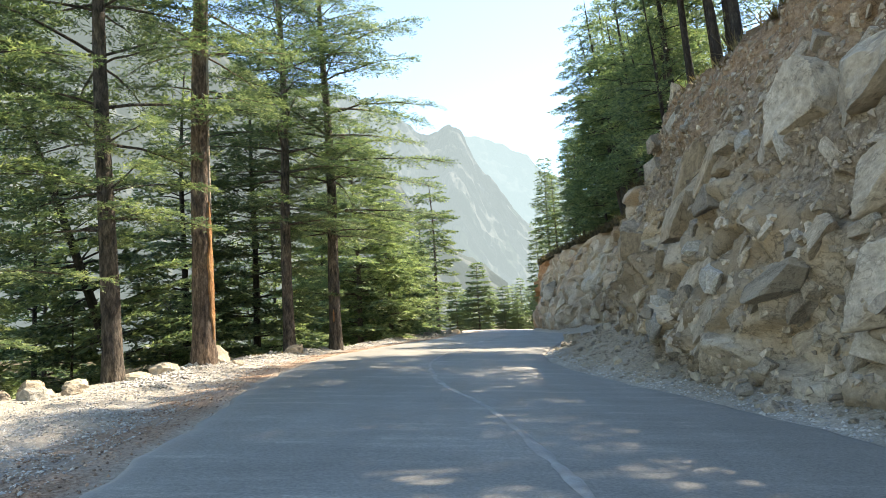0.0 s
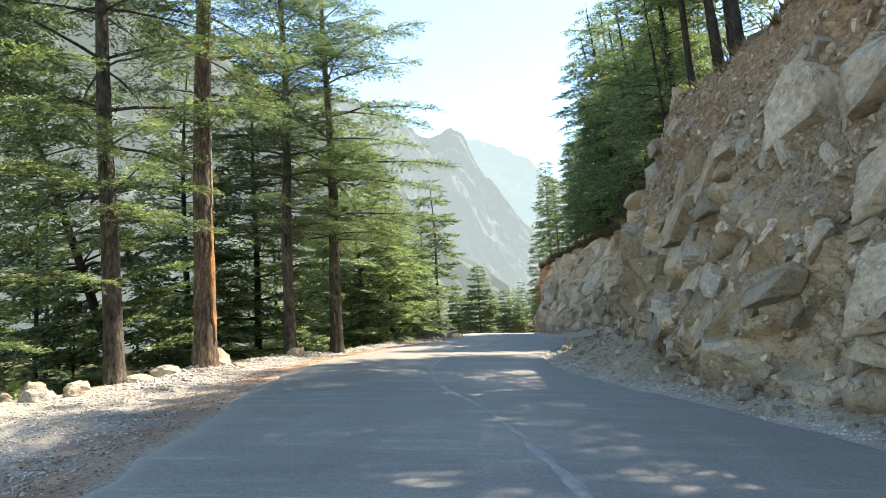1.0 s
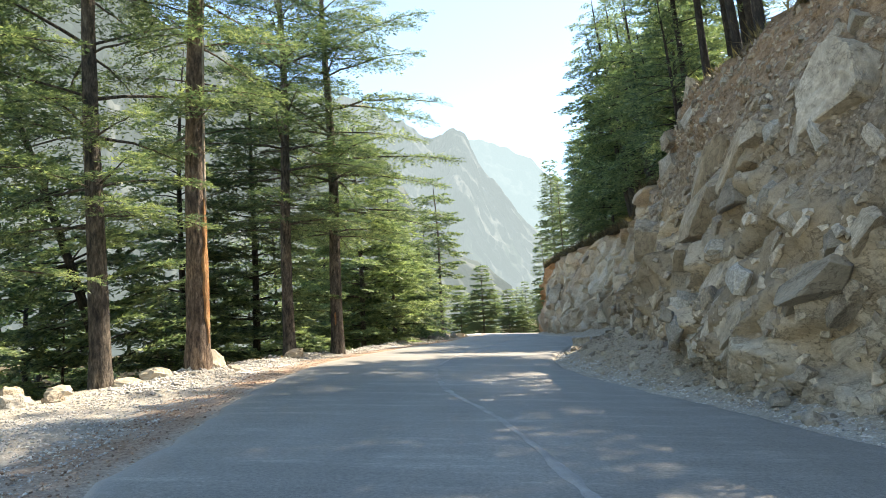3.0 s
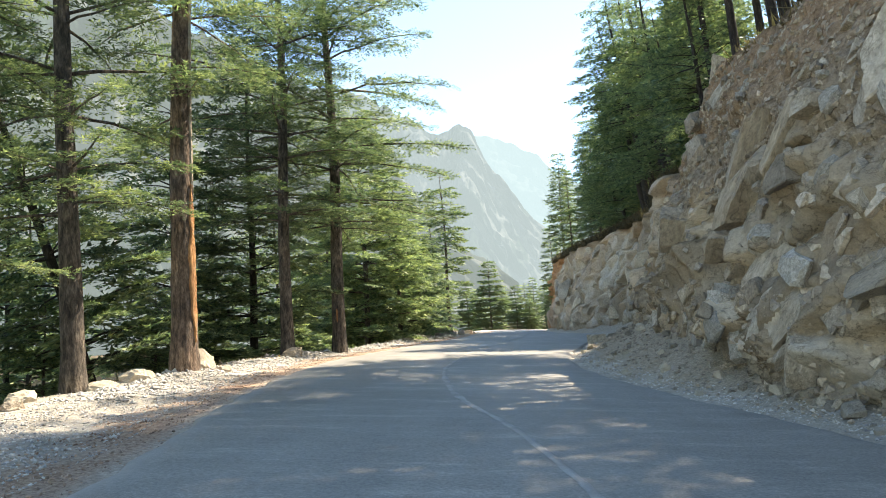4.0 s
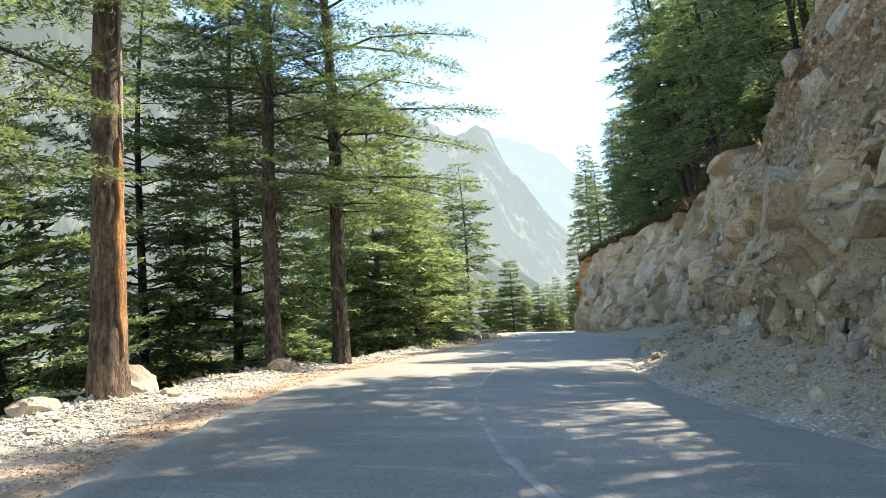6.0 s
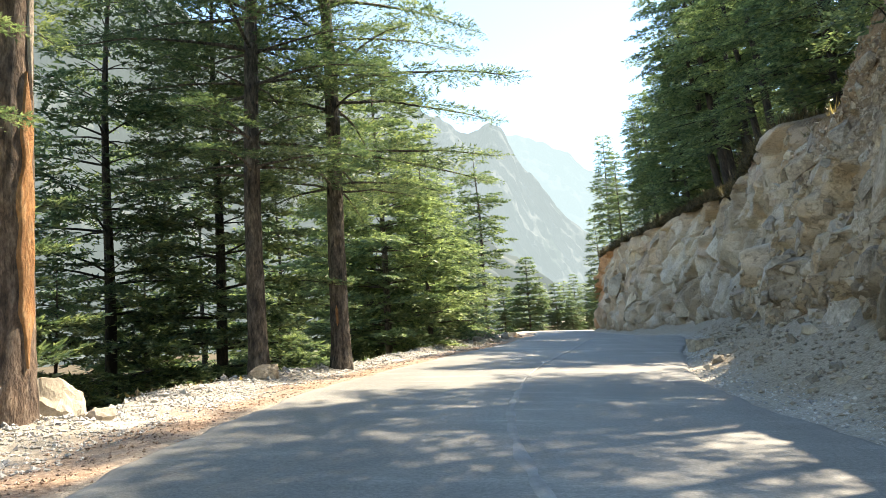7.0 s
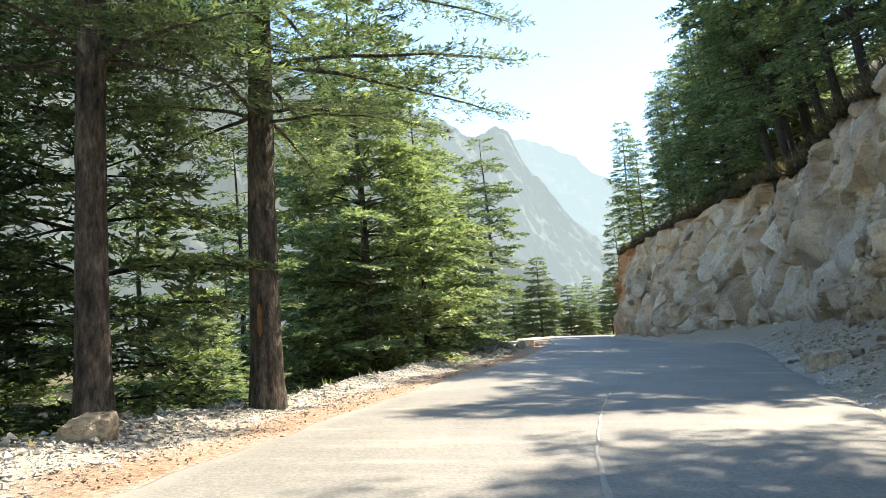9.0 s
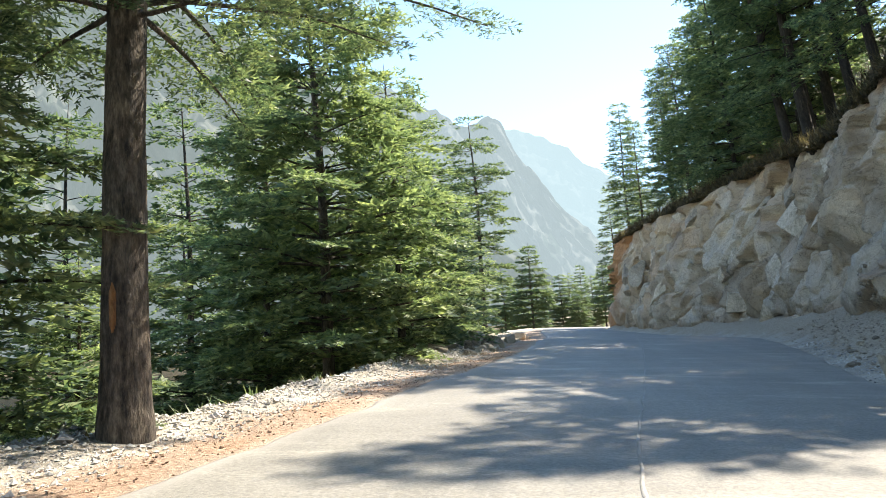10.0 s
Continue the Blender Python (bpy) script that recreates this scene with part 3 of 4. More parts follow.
# ---- cedars ----
def spray(seed, blades, long, wide):
    """A flat fan of needles on a twig about 1 long, along +x: side twigs like a fern's, each a comb of short blades."""
    rng = np.random.default_rng(seed)
    twigs = max(4, int(round(blades ** 0.5)))
    each = max(3, blades // twigs)
    k, c = np.repeat(np.arange(twigs), each), np.tile(np.arange(each), twigs)
    n = len(k)
    t = (0.02 + 0.90 * (np.arange(twigs) + rng.random(twigs)) / twigs)[k]
    side = np.where(np.arange(twigs) % 2 == 0, 1.0, -1.0)[k]
    ang = side * np.radians(rng.uniform(38, 62, twigs))[k]
    reach = (rng.uniform(0.6, 1.0, twigs))[k] * (0.52 * (1 - t) + 0.16)
    q = (c + rng.random(n)) / each * reach
    dip = rng.uniform(-0.22, 0.02, twigs)[k]
    b = np.stack([t + q * np.cos(ang), q * np.sin(ang), 0.02 - 0.15 * t * t + q * dip + rng.normal(0, 0.012, n)], axis=1)
    yaw = ang * 0.85 + np.where(c % 2 == 0, 1.0, -1.0) * rng.uniform(0.25, 0.85, n)
    rise = np.radians(rng.normal(3, 13, n))
    ln = rng.uniform(0.7, 1.25, n) * long
    d = np.stack([np.cos(yaw) * np.cos(rise), np.sin(yaw) * np.cos(rise), np.sin(rise)], axis=1)
    w = np.stack([-np.sin(yaw), np.cos(yaw), rng.normal(0, 0.5, n)], axis=1) * (rng.uniform(0.8, 1.3, n) * wide)[:, None]
    return np.stack([b - w, b + w, b + d * ln[:, None]], axis=1)      # blades, 3, 3


def tube(path, radii, sides):
    path = np.asarray(path, dtype=float)
    t = np.gradient(path, axis=0)
    t /= np.linalg.norm(t, axis=1)[:, None] + 1e-9
    ref = np.array([0.0, 0, 1]) if abs(t[0][2]) < 0.8 else np.array([1.0, 0, 0])
    a = np.cross(t, ref)
    a /= np.linalg.norm(a, axis=1)[:, None] + 1e-9
    b = np.cross(t, a)
    ph = np.linspace(0, 2 * np.pi, sides, endpoint=False)
    ring = path[:, None, :] + np.asarray(radii)[:, None, None] * (np.cos(ph)[None, :, None] * a[:, None, :] + np.sin(ph)[None, :, None] * b[:, None, :])
    n = len(path)
    i = np.arange((n - 1) * sides)
    r, c = i // sides, i % sides
    f = np.stack([r * sides + c, r * sides + (c + 1) % sides, (r + 1) * sides + (c + 1) % sides, (r + 1) * sides + c], axis=1)
    return ring.reshape(-1, 3), f


def cedar_meshes(seed, height, girth, clear, reach, tiers, blades, leaf, bark, top_taper=0.85, gap=0.0, droop=0.16, per_tier=4, bare=0.0, fine=False, fan_size=1.0, broad=1.0):
    """Trunk, limbs and crown of a cedar: tiers of level, slightly drooping branches with flat sprays."""
    rng = np.random.default_rng(seed)
    fans = [spray(seed * 7 + k, blades, (0.145 if fine else 0.24) * broad, (0.018 if fine else 0.036) * broad) for k in range(5)]
    rings, sides = (110, 20) if fine else (26, 10)
    zs = np.linspace(0, height, rings)
    sway = 0.05 * np.stack([np.sin(zs * 0.5 + seed), np.cos(zs * 0.4 + 2 * seed), np.zeros_like(zs)], axis=1) * (zs / 6)[:, None]
    axis_ = np.stack([np.zeros_like(zs), np.zeros_like(zs), zs], axis=1) + sway
    radius = girth / 2 * ((1 - zs / height) ** 0.75 * 0.94 + 0.02) + girth * 0.14 * np.exp(-zs / 0.25)
    axis_[0, 2] = -0.7
    tv, tf = tube(axis_, radius, sides)
    cen = np.repeat(axis_, sides, axis=0)
    wob = np.array([1 + 0.07 * noise.noise(Vector((v[0] * 9, v[1] * 9, v[2] * 1.6 + seed))) + 0.05 * noise.noise(Vector((v[0] * 24, v[1] * 24, v[2] * 5))) for v in tv])
    tv = cen + (tv - cen) * wob[:, None]
    limb_v, limb_f, limb_p, crown, count = [], [], [], [], 0
    for k in range(tiers):
        q = (k + rng.uniform(-0.22, 0.22)) / tiers
        q = min(max(q, 0), 0.995)
        h = clear + (height - clear) * q
        shape = (1 - q) ** top_taper * min(1.0, 0.62 + 1.3 * q)
        count_here = per_tier if q < 0.8 else max(3, per_tier - 1)
        first = rng.uniform(0, 2 * np.pi)
        for w_ in range(count_here):
            if rng.random() < gap:
                continue
            az = first + 2 * np.pi * (w_ + rng.uniform(-0.3, 0.3)) / count_here
            ln = max(0.25, reach * shape * rng.uniform(0.55, 1.12) + 0.25)
            up = rng.normal(0.10, 0.06) + 0.30 * q
            n = 7 if fine else 5
            t = np.linspace(0, 1, n)
            bend = rng.normal(0, 0.12)
            hz = h + rng.uniform(-0.14, 0.14)
            dirx, diry = math.cos(az), math.sin(az)
            cx, cy = np.interp(hz, zs, axis_[:, 0]), np.interp(hz, zs, axis_[:, 1])
            rad = ln * t
            sidew = bend * ln * t * t
            pz = hz + ln * (up * t - (droop + 0.10 * up) * t ** 2.2) + 0.02 * rng.normal(0, 1, n) * ln * 0.3
            path = np.stack([cx + dirx * rad - diry * sidew, cy + diry * rad + dirx * sidew, pz], axis=1)
            r0 = min(0.010 * ln + 0.006, girth * 0.13)
            v, f = tube(path, r0 * (1 - 0.85 * t), 5 if fine else 4)
            limb_f.append(f + count)
            limb_p.append(f)
            limb_v.append(v)
            count += len(v)
            if rng.random() < bare * (1 - q):
                continue
            # flat sprays on both sides, from the inner third outwards
            m = max(4, int(ln * (6.4 if fine else 5.2)))
            for s in range(m):
                tt = 0.22 + 0.78 * (s + rng.random()) / m
                pos = np.array([np.interp(tt, t, path[:, j]) for j in range(3)])
                sd = (1 if s % 2 else -1)
                turn = az + sd * np.radians(rng.uniform(25, 75)) * (1.15 - 0.75 * tt)
                size = (0.42 + 0.70 * (1 - tt) * min(ln, 3.4) / 2.2) * rng.uniform(0.75, 1.25)
                size = min(size, 1.35)
                fan = fans[rng.integers(5)] * size * fan_size
                roll, pitch = rng.normal(0, 0.16), rng.normal(-0.05, 0.11)
                rot = np.array((Matrix.Rotation(turn, 3, "Z") @ Matrix.Rotation(-pitch, 3, "Y") @ Matrix.Rotation(roll, 3, "X")))
                crown.append(fan.reshape(-1, 3) @ rot.T + pos)
            tip = fans[rng.integers(5)] * min(0.8, 0.3 + 0.2 * ln)
            rot = np.array(Matrix.Rotation(az + bend, 3, "Z") @ Matrix.Rotation(0.12, 3, "Y"))
            crown.append(tip.reshape(-1, 3) @ rot.T + path[-2])
    cv = np.concatenate(crown)
    trunk = mesh_of("trunk", tv, tf, bark, True)
    if fine:
        limbs = [mesh_of("branch", v, f, bark, True) for v, f in zip(limb_v, limb_p)]
    else:
        limbs = mesh_of("branchwork", np.concatenate(limb_v), np.concatenate(limb_f), bark, True)
    crown_mesh = mesh_of("crown", cv, np.arange(len(cv)).reshape(-1, 3), leaf, False)
    return trunk, limbs, crown_mesh


def cedar(meshes, m, label, group="cedars"):
    tree = thing("cedar_tree", m, label, "tree", group)
    trunk, limbs, crown = meshes
    part("trunk", trunk, tree)
    if isinstance(limbs, list):
        for me in limbs:
            part("branch", me, tree)
    else:
        tagged(part("branchwork", limbs, tree), kind="stuff")
    tagged(part("crown", crown, tree), kind="stuff")
    return tree


def stand(x, y, dz=0.0, turn=0.0, lean=(0, 0), size=1.0):
    z = float(ground_z(x, y))
    if x > float(along(CLIFF_BASE, y) + rim_back(y)) - 0.2:
        z = max(z, float(along(CLIFF_TOP, y)) - 0.15)
    return pose(x, y, z + dz, lean[0], lean[1], turn) @ Matrix.Diagonal((size, size, size, 1))

# ---- cedars along the valley edge ----
roadside = "tall cedar with a bare brown trunk and tiered green branches"
TREE_A = cedar_meshes(21, 17.0, 0.41, 3.0, 3.9, 15, 90, M_LEAF, M_BARK, gap=0.1, per_tier=6, fine=True, top_taper=0.5, broad=0.78)
TREE_B = cedar_meshes(22, 18.0, 0.52, 5.2, 3.2, 13, 90, M_LEAF, M_BARK_RED, gap=0.3, per_tier=6, fine=True, top_taper=0.5, broad=0.78)
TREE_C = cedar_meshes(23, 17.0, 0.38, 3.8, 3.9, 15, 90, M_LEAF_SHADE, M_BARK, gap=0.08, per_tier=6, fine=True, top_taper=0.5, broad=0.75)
TREE_D = cedar_meshes(24, 16.5, 0.45, 4.0, 4.9, 14, 115, M_LEAF, M_BARK, gap=0.08, per_tier=6, fine=True, top_taper=0.5, broad=0.7)
YOUNG_1 = cedar_meshes(31, 12.5, 0.30, 0.5, 4.1, 18, 48, M_LEAF_YOUNG, M_BARK, per_tier=7, top_taper=0.75, fan_size=1.1)
YOUNG_2 = cedar_meshes(32, 9.5, 0.26, 0.4, 3.0, 16, 30, M_LEAF_YOUNG, M_BARK, per_tier=7, top_taper=0.7, fan_size=1.1)
YOUNG_3 = cedar_meshes(33, 9.5, 0.26, 0.4, 3.0, 16, 16, M_LEAF_YOUNG, M_BARK, per_tier=7, top_taper=0.7, fan_size=1.3, broad=1.3)
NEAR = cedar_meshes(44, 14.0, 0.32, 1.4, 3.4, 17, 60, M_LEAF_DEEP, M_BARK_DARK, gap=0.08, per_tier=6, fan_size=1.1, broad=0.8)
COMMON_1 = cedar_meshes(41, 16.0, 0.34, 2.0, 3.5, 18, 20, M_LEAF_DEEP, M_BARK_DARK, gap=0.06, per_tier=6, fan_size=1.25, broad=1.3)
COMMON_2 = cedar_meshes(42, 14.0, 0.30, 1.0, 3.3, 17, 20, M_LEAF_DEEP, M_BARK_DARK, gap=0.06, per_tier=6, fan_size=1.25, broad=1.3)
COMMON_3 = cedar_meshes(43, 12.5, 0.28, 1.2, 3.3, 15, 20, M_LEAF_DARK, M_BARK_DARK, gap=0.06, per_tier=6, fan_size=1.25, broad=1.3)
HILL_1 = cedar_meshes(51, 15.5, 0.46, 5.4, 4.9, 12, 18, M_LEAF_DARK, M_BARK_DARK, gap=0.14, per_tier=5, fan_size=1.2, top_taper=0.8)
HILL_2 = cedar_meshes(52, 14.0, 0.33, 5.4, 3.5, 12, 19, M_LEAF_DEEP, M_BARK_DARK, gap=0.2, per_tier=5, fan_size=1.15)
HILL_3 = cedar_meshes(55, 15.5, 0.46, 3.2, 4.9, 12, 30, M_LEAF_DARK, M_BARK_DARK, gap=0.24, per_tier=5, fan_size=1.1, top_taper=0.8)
SLIM = cedar_meshes(53, 11.5, 0.24, 1.2, 1.8, 20, 26, M_LEAF_DARK, M_BARK, gap=0.06, per_tier=6, top_taper=0.9, fan_size=1.25, broad=1.2)
BEND = cedar_meshes(56, 11.5, 0.34, 1.5, 3.4, 15, 30, M_LEAF_DARK, M_BARK, gap=0.04, per_tier=7, top_taper=0.8, fan_size=1.25, broad=1.3)
LONE = cedar_meshes(54, 15.0, 0.36, 4.0, 3.2, 12, 36, M_LEAF, M_BARK, gap=0.12, per_tier=6, top_taper=0.5, fan_size=1.3)

cedar(TREE_A, stand(-7.35, 15.1, 0.02, 0, (0, -2.5)), roadside)
tree_b = cedar(TREE_B, stand(-6.3, 17.2, 0.05), "cedar with reddish bark scarred down one side")
cedar(TREE_C, stand(-6.1, 24.0, 0.0), roadside)
tree_d = cedar(TREE_D, stand(-5.13, 26.5, 0.0), "large cedar with spreading limbs and a wounded foot")
cedar(TREE_A, stand(-9.6, 12.2, 0.0, 150), "tall cedar with low green branches beside the gravel")
young = "dense young cedar with green branches down to the ground"
for me, x, y, turn, size in ((YOUNG_1, -5.9, 36.5, 0, 1.0), (YOUNG_2, -5.0, 41.0, 70, 1.0), (YOUNG_1, -8.4, 40.0, 130, 0.95), (YOUNG_2, -5.6, 47.0, 200, 1.1), (YOUNG_2, -4.9, 56.0, 300, 0.9), (YOUNG_1, -9.5, 47.0, 20, 1.0)):
    cedar(me, stand(x, y, 0.0, turn, size=size), young)
cedar(LONE, stand(-4.2, 69.0, 0.0), "slender cedar with sparse flat tiers of branches")
forest = "dark cedar among others on the slope below the road"
cedar(NEAR, stand(-7.95, 26.8, 0.0, 40, size=0.95), forest)
cedar(NEAR, stand(-10.1, 25.9, 0.0, 10, size=1.05), forest)
cedar(LONE, stand(-11.1, 29.6, 0.0, 100, size=0.55), "thin half-bare cedar on the slope below the road")
cedar(NEAR, stand(-9.2, 20.3, 0.0, 30, (0, -17)), "leaning dark cedar on the slope below the road")
rng = random.Random(5)
SPOTS = [(-10.5, 8.0), (-11.5, 42), (-9, 52), (-12, 56), (-8, 61), (-17, 18), (-16, 52), (-10, 68), (-7.5, 76), (-15, 13), (-6.5, 84), (-13.4, 22.6), (-18, 31), (-14, 40), (-17, 47)]
for x, y, s_ in ((-10.2, 27.6, 0.7), (-9.4, 22.8, 0.5), (-11.2, 20.6, 0.6), (-10.8, 15.5, 0.6), (-7.6, 29.8, 0.45), (-12.6, 16.8, 0.55)):
    cedar(YOUNG_3, stand(x, y, 0.0, rng.uniform(0, 360), size=s_), "young green cedar growing on the slope below the road")
for k, (x, y) in enumerate(SPOTS):
    cedar((COMMON_1, COMMON_2, COMMON_3)[k % 3], stand(x, y, 0.0, rng.uniform(0, 360), size=rng.uniform(0.9, 1.2)), forest)
for me, x, y, s in ((BEND, -0.9, 112, 1.0), (BEND, 2.9, 121, 0.7), (BEND, 4.8, 118, 0.5), (BEND, -4.4, 120, 0.8), (SLIM, 5.8, 124, 0.8), (YOUNG_2, -7.5, 108, 0.8), (BEND, 9.0, 128, 0.8), (YOUNG_3, -3.0, 132, 0.9), (YOUNG_3, 1.0, 136, 0.9), (YOUNG_3, 5.0, 138, 0.95), (YOUNG_3, 8.5, 140, 0.9)):
    cedar(me, stand(x, y, 0.0, rng.uniform(0, 360), size=s), "far cedar beyond the bend of the road")

# ---- cedars on the hill above the cut ----
above = "cedar standing on the bank above the rock cut"
HILL = [  # x, y, kind, size
    (6.0, 23.6, 2, 0.75), (6.6, 24.6, 2, 0.7), (6.2, 21.2, 2, 0.72), (7.3, 22.4, 2, 0.75), (6.2, 18.6, 2, 0.75), (7.2, 20.2, 2, 0.7), (5.9, 16.4, 2, 0.8), (7.4, 14.2, 2, 0.85), (7.4, 17.2, 2, 0.85), (8.6, 13.0, 2, 0.9),
    (9.3, 11.0, 2, 0.95), (9.2, 8.0, 2, 1.0), (9.5, 3.0, 1, 1.0), (11.0, 10.5, 1, 0.95), (10.2, 13.5, 1, 0.9), (9.0, 15.8, 1, 0.9), (11.0, 17.5, 1, 0.8), (9.0, 19.0, 1, 0.75), (9.3, 26.5, 1, 0.9), (8.7, 33.4, 4, 0.85), (9.8, 35.6, 4, 0.8), (10.8, 29.0, 2, 0.8),
    (9.0, 37.0, 3, 0.56), (8.9, 39.8, 3, 0.76), (11.2, 39.4, 3, 0.80), (9.5, 43.2, 3, 0.76), (10.9, 42.0, 3, 0.80), (12.9, 45.0, 3, 0.88), (10.2, 46.6, 3, 0.85), (9.6, 49.6, 3, 1.0), (10.4, 51.4, 3, 1.05), (9.95, 52.6, 3, 0.95), (11.6, 52.2, 3, 1.1),
    (11.2, 55.0, 4, 1.1), (12.8, 57.5, 4, 1.15), (10.2, 62.0, 4, 1.0), (12.2, 62.5, 4, 1.15), (10.2, 66.0, 4, 0.95), (12.0, 67.5, 4, 1.1), (9.4, 70.0, 5, 1.0), (9.2, 75.0, 5, 1.0), (11.0, 73.0, 4, 1.0), (10.2, 79.5, 5, 0.95), (14.0, 46.5, 4, 1.1)]
for x, y, kind_, size in HILL:
    tilt_ = rng.uniform(-8, -3) if kind_ == 3 else rng.uniform(-4, 1)
    me = (HILL_1, HILL_2, HILL_3, COMMON_3, SLIM)[kind_ - 1]
    cedar(me, stand(x, y, -0.1, 0, (rng.uniform(-2, 2), tilt_), size) @ Matrix.Rotation(rng.uniform(0, 6.28), 4, "Z"), above, "cedars above the cut")
for x, y, s in ((6.45, 88.6, 1.0), (7.6, 86.0, 1.05), (7.9, 80.5, 0.8)):
    cedar(SLIM, stand(x, y, -0.1, rng.uniform(0, 360), size=s), "slim cedar at the end of the rock cut", "cedars above the cut")

# ---- stones and gravel ----
def stone_mesh(name, seed, sx, sy, sz, material, cuts=7, bevel=0.03, near=0.36, far=0.52):
    """An angular broken stone with flat faces, resting about on z = 0."""
    r = random.Random(seed)
    bm = bmesh.new()
    bmesh.ops.create_cube(bm, size=1.0)
    for v in bm.verts:
        v.co += Vector((r.uniform(-0.16, 0.16), r.uniform(-0.16, 0.16), r.uniform(-0.16, 0.16)))
    for _ in range(cuts):
        n = Vector((r.gauss(0, 1), r.gauss(0, 1), r.gauss(0, 1))).normalized()
        got = bmesh.ops.bisect_plane(bm, geom=bm.verts[:] + bm.edges[:] + bm.faces[:], plane_co=n * r.uniform(near, far), plane_no=n, clear_outer=True)
        rim = [e for e in got["geom_cut"] if isinstance(e, bmesh.types.BMEdge)]
        if rim:
            bmesh.ops.edgeloop_fill(bm, edges=rim)
    if bevel:
        bmesh.ops.bevel(bm, geom=bm.edges[:], offset=bevel, segments=1, affect="EDGES", clamp_overlap=True)
    for v in bm.verts:
        v.co = Vector((v.co.x * sx, v.co.y * sy, (v.co.z + 0.42) * sz))
    bmesh.ops.recalc_face_normals(bm, faces=bm.faces)
    me = bpy.data.meshes.new(name)
    bm.to_mesh(me)
    bm.free()
    me.materials.append(material)
    return me


def rest(x, y, turn=0.0, sink=0.05, tilt=0.0):
    return pose(x, y, float(ground_z(x, y)) - sink, tilt, 0, turn)


block = new("stone_block", stone_mesh("stone_block", 5, 0.52, 0.42, 0.44, M_ROCK, 4))
block.matrix_basis = rest(3.25, 30.6, 20)
tagged(block, "squarish brown stone block fallen beside the road", "stone")
def boulder_mesh(name, seed, sx, sy, sz, material, cuts=12, splits=2, rough=1.0, bevel=0.06, near=0.36, far=0.52):
    """A weathered boulder: a broken hull with worn edges and an uneven skin."""
    me = stone_mesh(name, seed, sx, sy, sz, material, cuts, bevel, near, far)
    bm = bmesh.new()
    bm.from_mesh(me)
    bmesh.ops.triangulate(bm, faces=bm.faces)
    bmesh.ops.subdivide_edges(bm, edges=bm.edges, cuts=splits, use_grid_fill=True)
    size = (sx + sy + sz) / 3
    for v in bm.verts:
        p = v.co * (2.2 / size) + Vector((seed, 0, 0))
        v.co += v.co.normalized() * size * rough * (0.05 * noise.noise(p) + 0.035 * noise.noise(p * 3.3) + 0.022 * noise.noise(p * 8.0))
    bm.to_mesh(me)
    bm.free()
    return me


for x, y, dims, mat_, turn, label in (
        (-6.35, 17.95, (0.95, 0.75, 0.72), M_PALE, 38, "pale boulder leaning behind the scarred cedar"),
        (-5.92, 18.2, (0.34, 0.3, 0.27), M_PALE, 60, "small pale stone behind the scarred cedar"),
        (-6.9, 16.5, (0.75, 0.5, 0.42), M_PALE, 30, "pale boulder at the edge of the gravel shoulder"),
        (-7.0, 15.3, (0.85, 0.5, 0.32), M_PALE, 0, "low pale boulder at the edge of the gravel shoulder"),
        (-5.85, 23.5, (0.66, 0.42, 0.38), M_ROCK, 25, "brown boulder at the foot of a cedar"),
        (-6.9, 11.7, (0.62, 0.5, 0.36), M_GREYROCK, 15, "grey boulder in a pile on the gravel's edge"),
        (-7.35, 11.5, (0.36, 0.3, 0.26), M_ROCK, 50, "brown stone in a pile on the gravel's edge"),
        (-7.75, 11.7, (0.5, 0.36, 0.3), M_ROCK, 110, "brown stone in a pile on the gravel's edge"),
        (-7.3, 12.3, (0.5, 0.4, 0.45), M_ROCK, 160, "brown stone in a pile on the gravel's edge"),
        (-7.55, 11.1, (0.34, 0.3, 0.22), M_GREYROCK, 80, "grey stone in a pile on the gravel's edge"),
        (-6.75, 12.5, (0.4, 0.3, 0.26), M_ROCK, 20, "brown stone in a pile on the gravel's edge"),
        (-8.2, 12.9, (0.6, 0.5, 0.45), M_ROCK, 75, "grey boulder in a pile on the gravel's edge"),
        (-7.9, 12.0, (0.5, 0.4, 0.35), M_ROCK, 130, "grey boulder in a pile on the gravel's edge"),
        (-8.5, 12.2, (0.6, 0.4, 0.4), M_PALE, 200, "pale stone in a pile on the gravel's edge"),
        (-7.2, 13.4, (0.5, 0.4, 0.3), M_PALE, 45, "pale stone in a pile on the gravel's edge"),
        (3.38, 9.8, (0.34, 0.28, 0.24), M_ROCK, 30, "brown stone lying in the scree"),
        (2.54, 15.9, (0.22, 0.2, 0.28), M_PALE, 0, "upright pale stone in the scree")):
    ob = new("boulder", boulder_mesh("boulder", len(bpy.data.meshes) % 97, *dims, mat_, 40, 2, 1.3, 0.06, 0.36, 0.46))
    ob.matrix_basis = rest(x, y, turn, 0.05 + 0.16 * dims[2], 24 - turn % 41)
    tagged(ob, label, "stone", "boulders by the road")

# embedded rocks
def on_cliff(y, rel_h):
    """A point on the rock face at y and a share of its height, with the way out of the rock."""
    c = int(np.argmin(np.abs(py - y)))
    r = int(rel_h * (FACE - 1))
    return Vector((VX[r, c], VY[r, c], VZ[r, c])), Vector((nx[c], ny[c], 0.18)).normalized()


def level(y, z):
    c = int(np.argmin(np.abs(py - y)))
    return float((z - base_z[c]) / high[c])


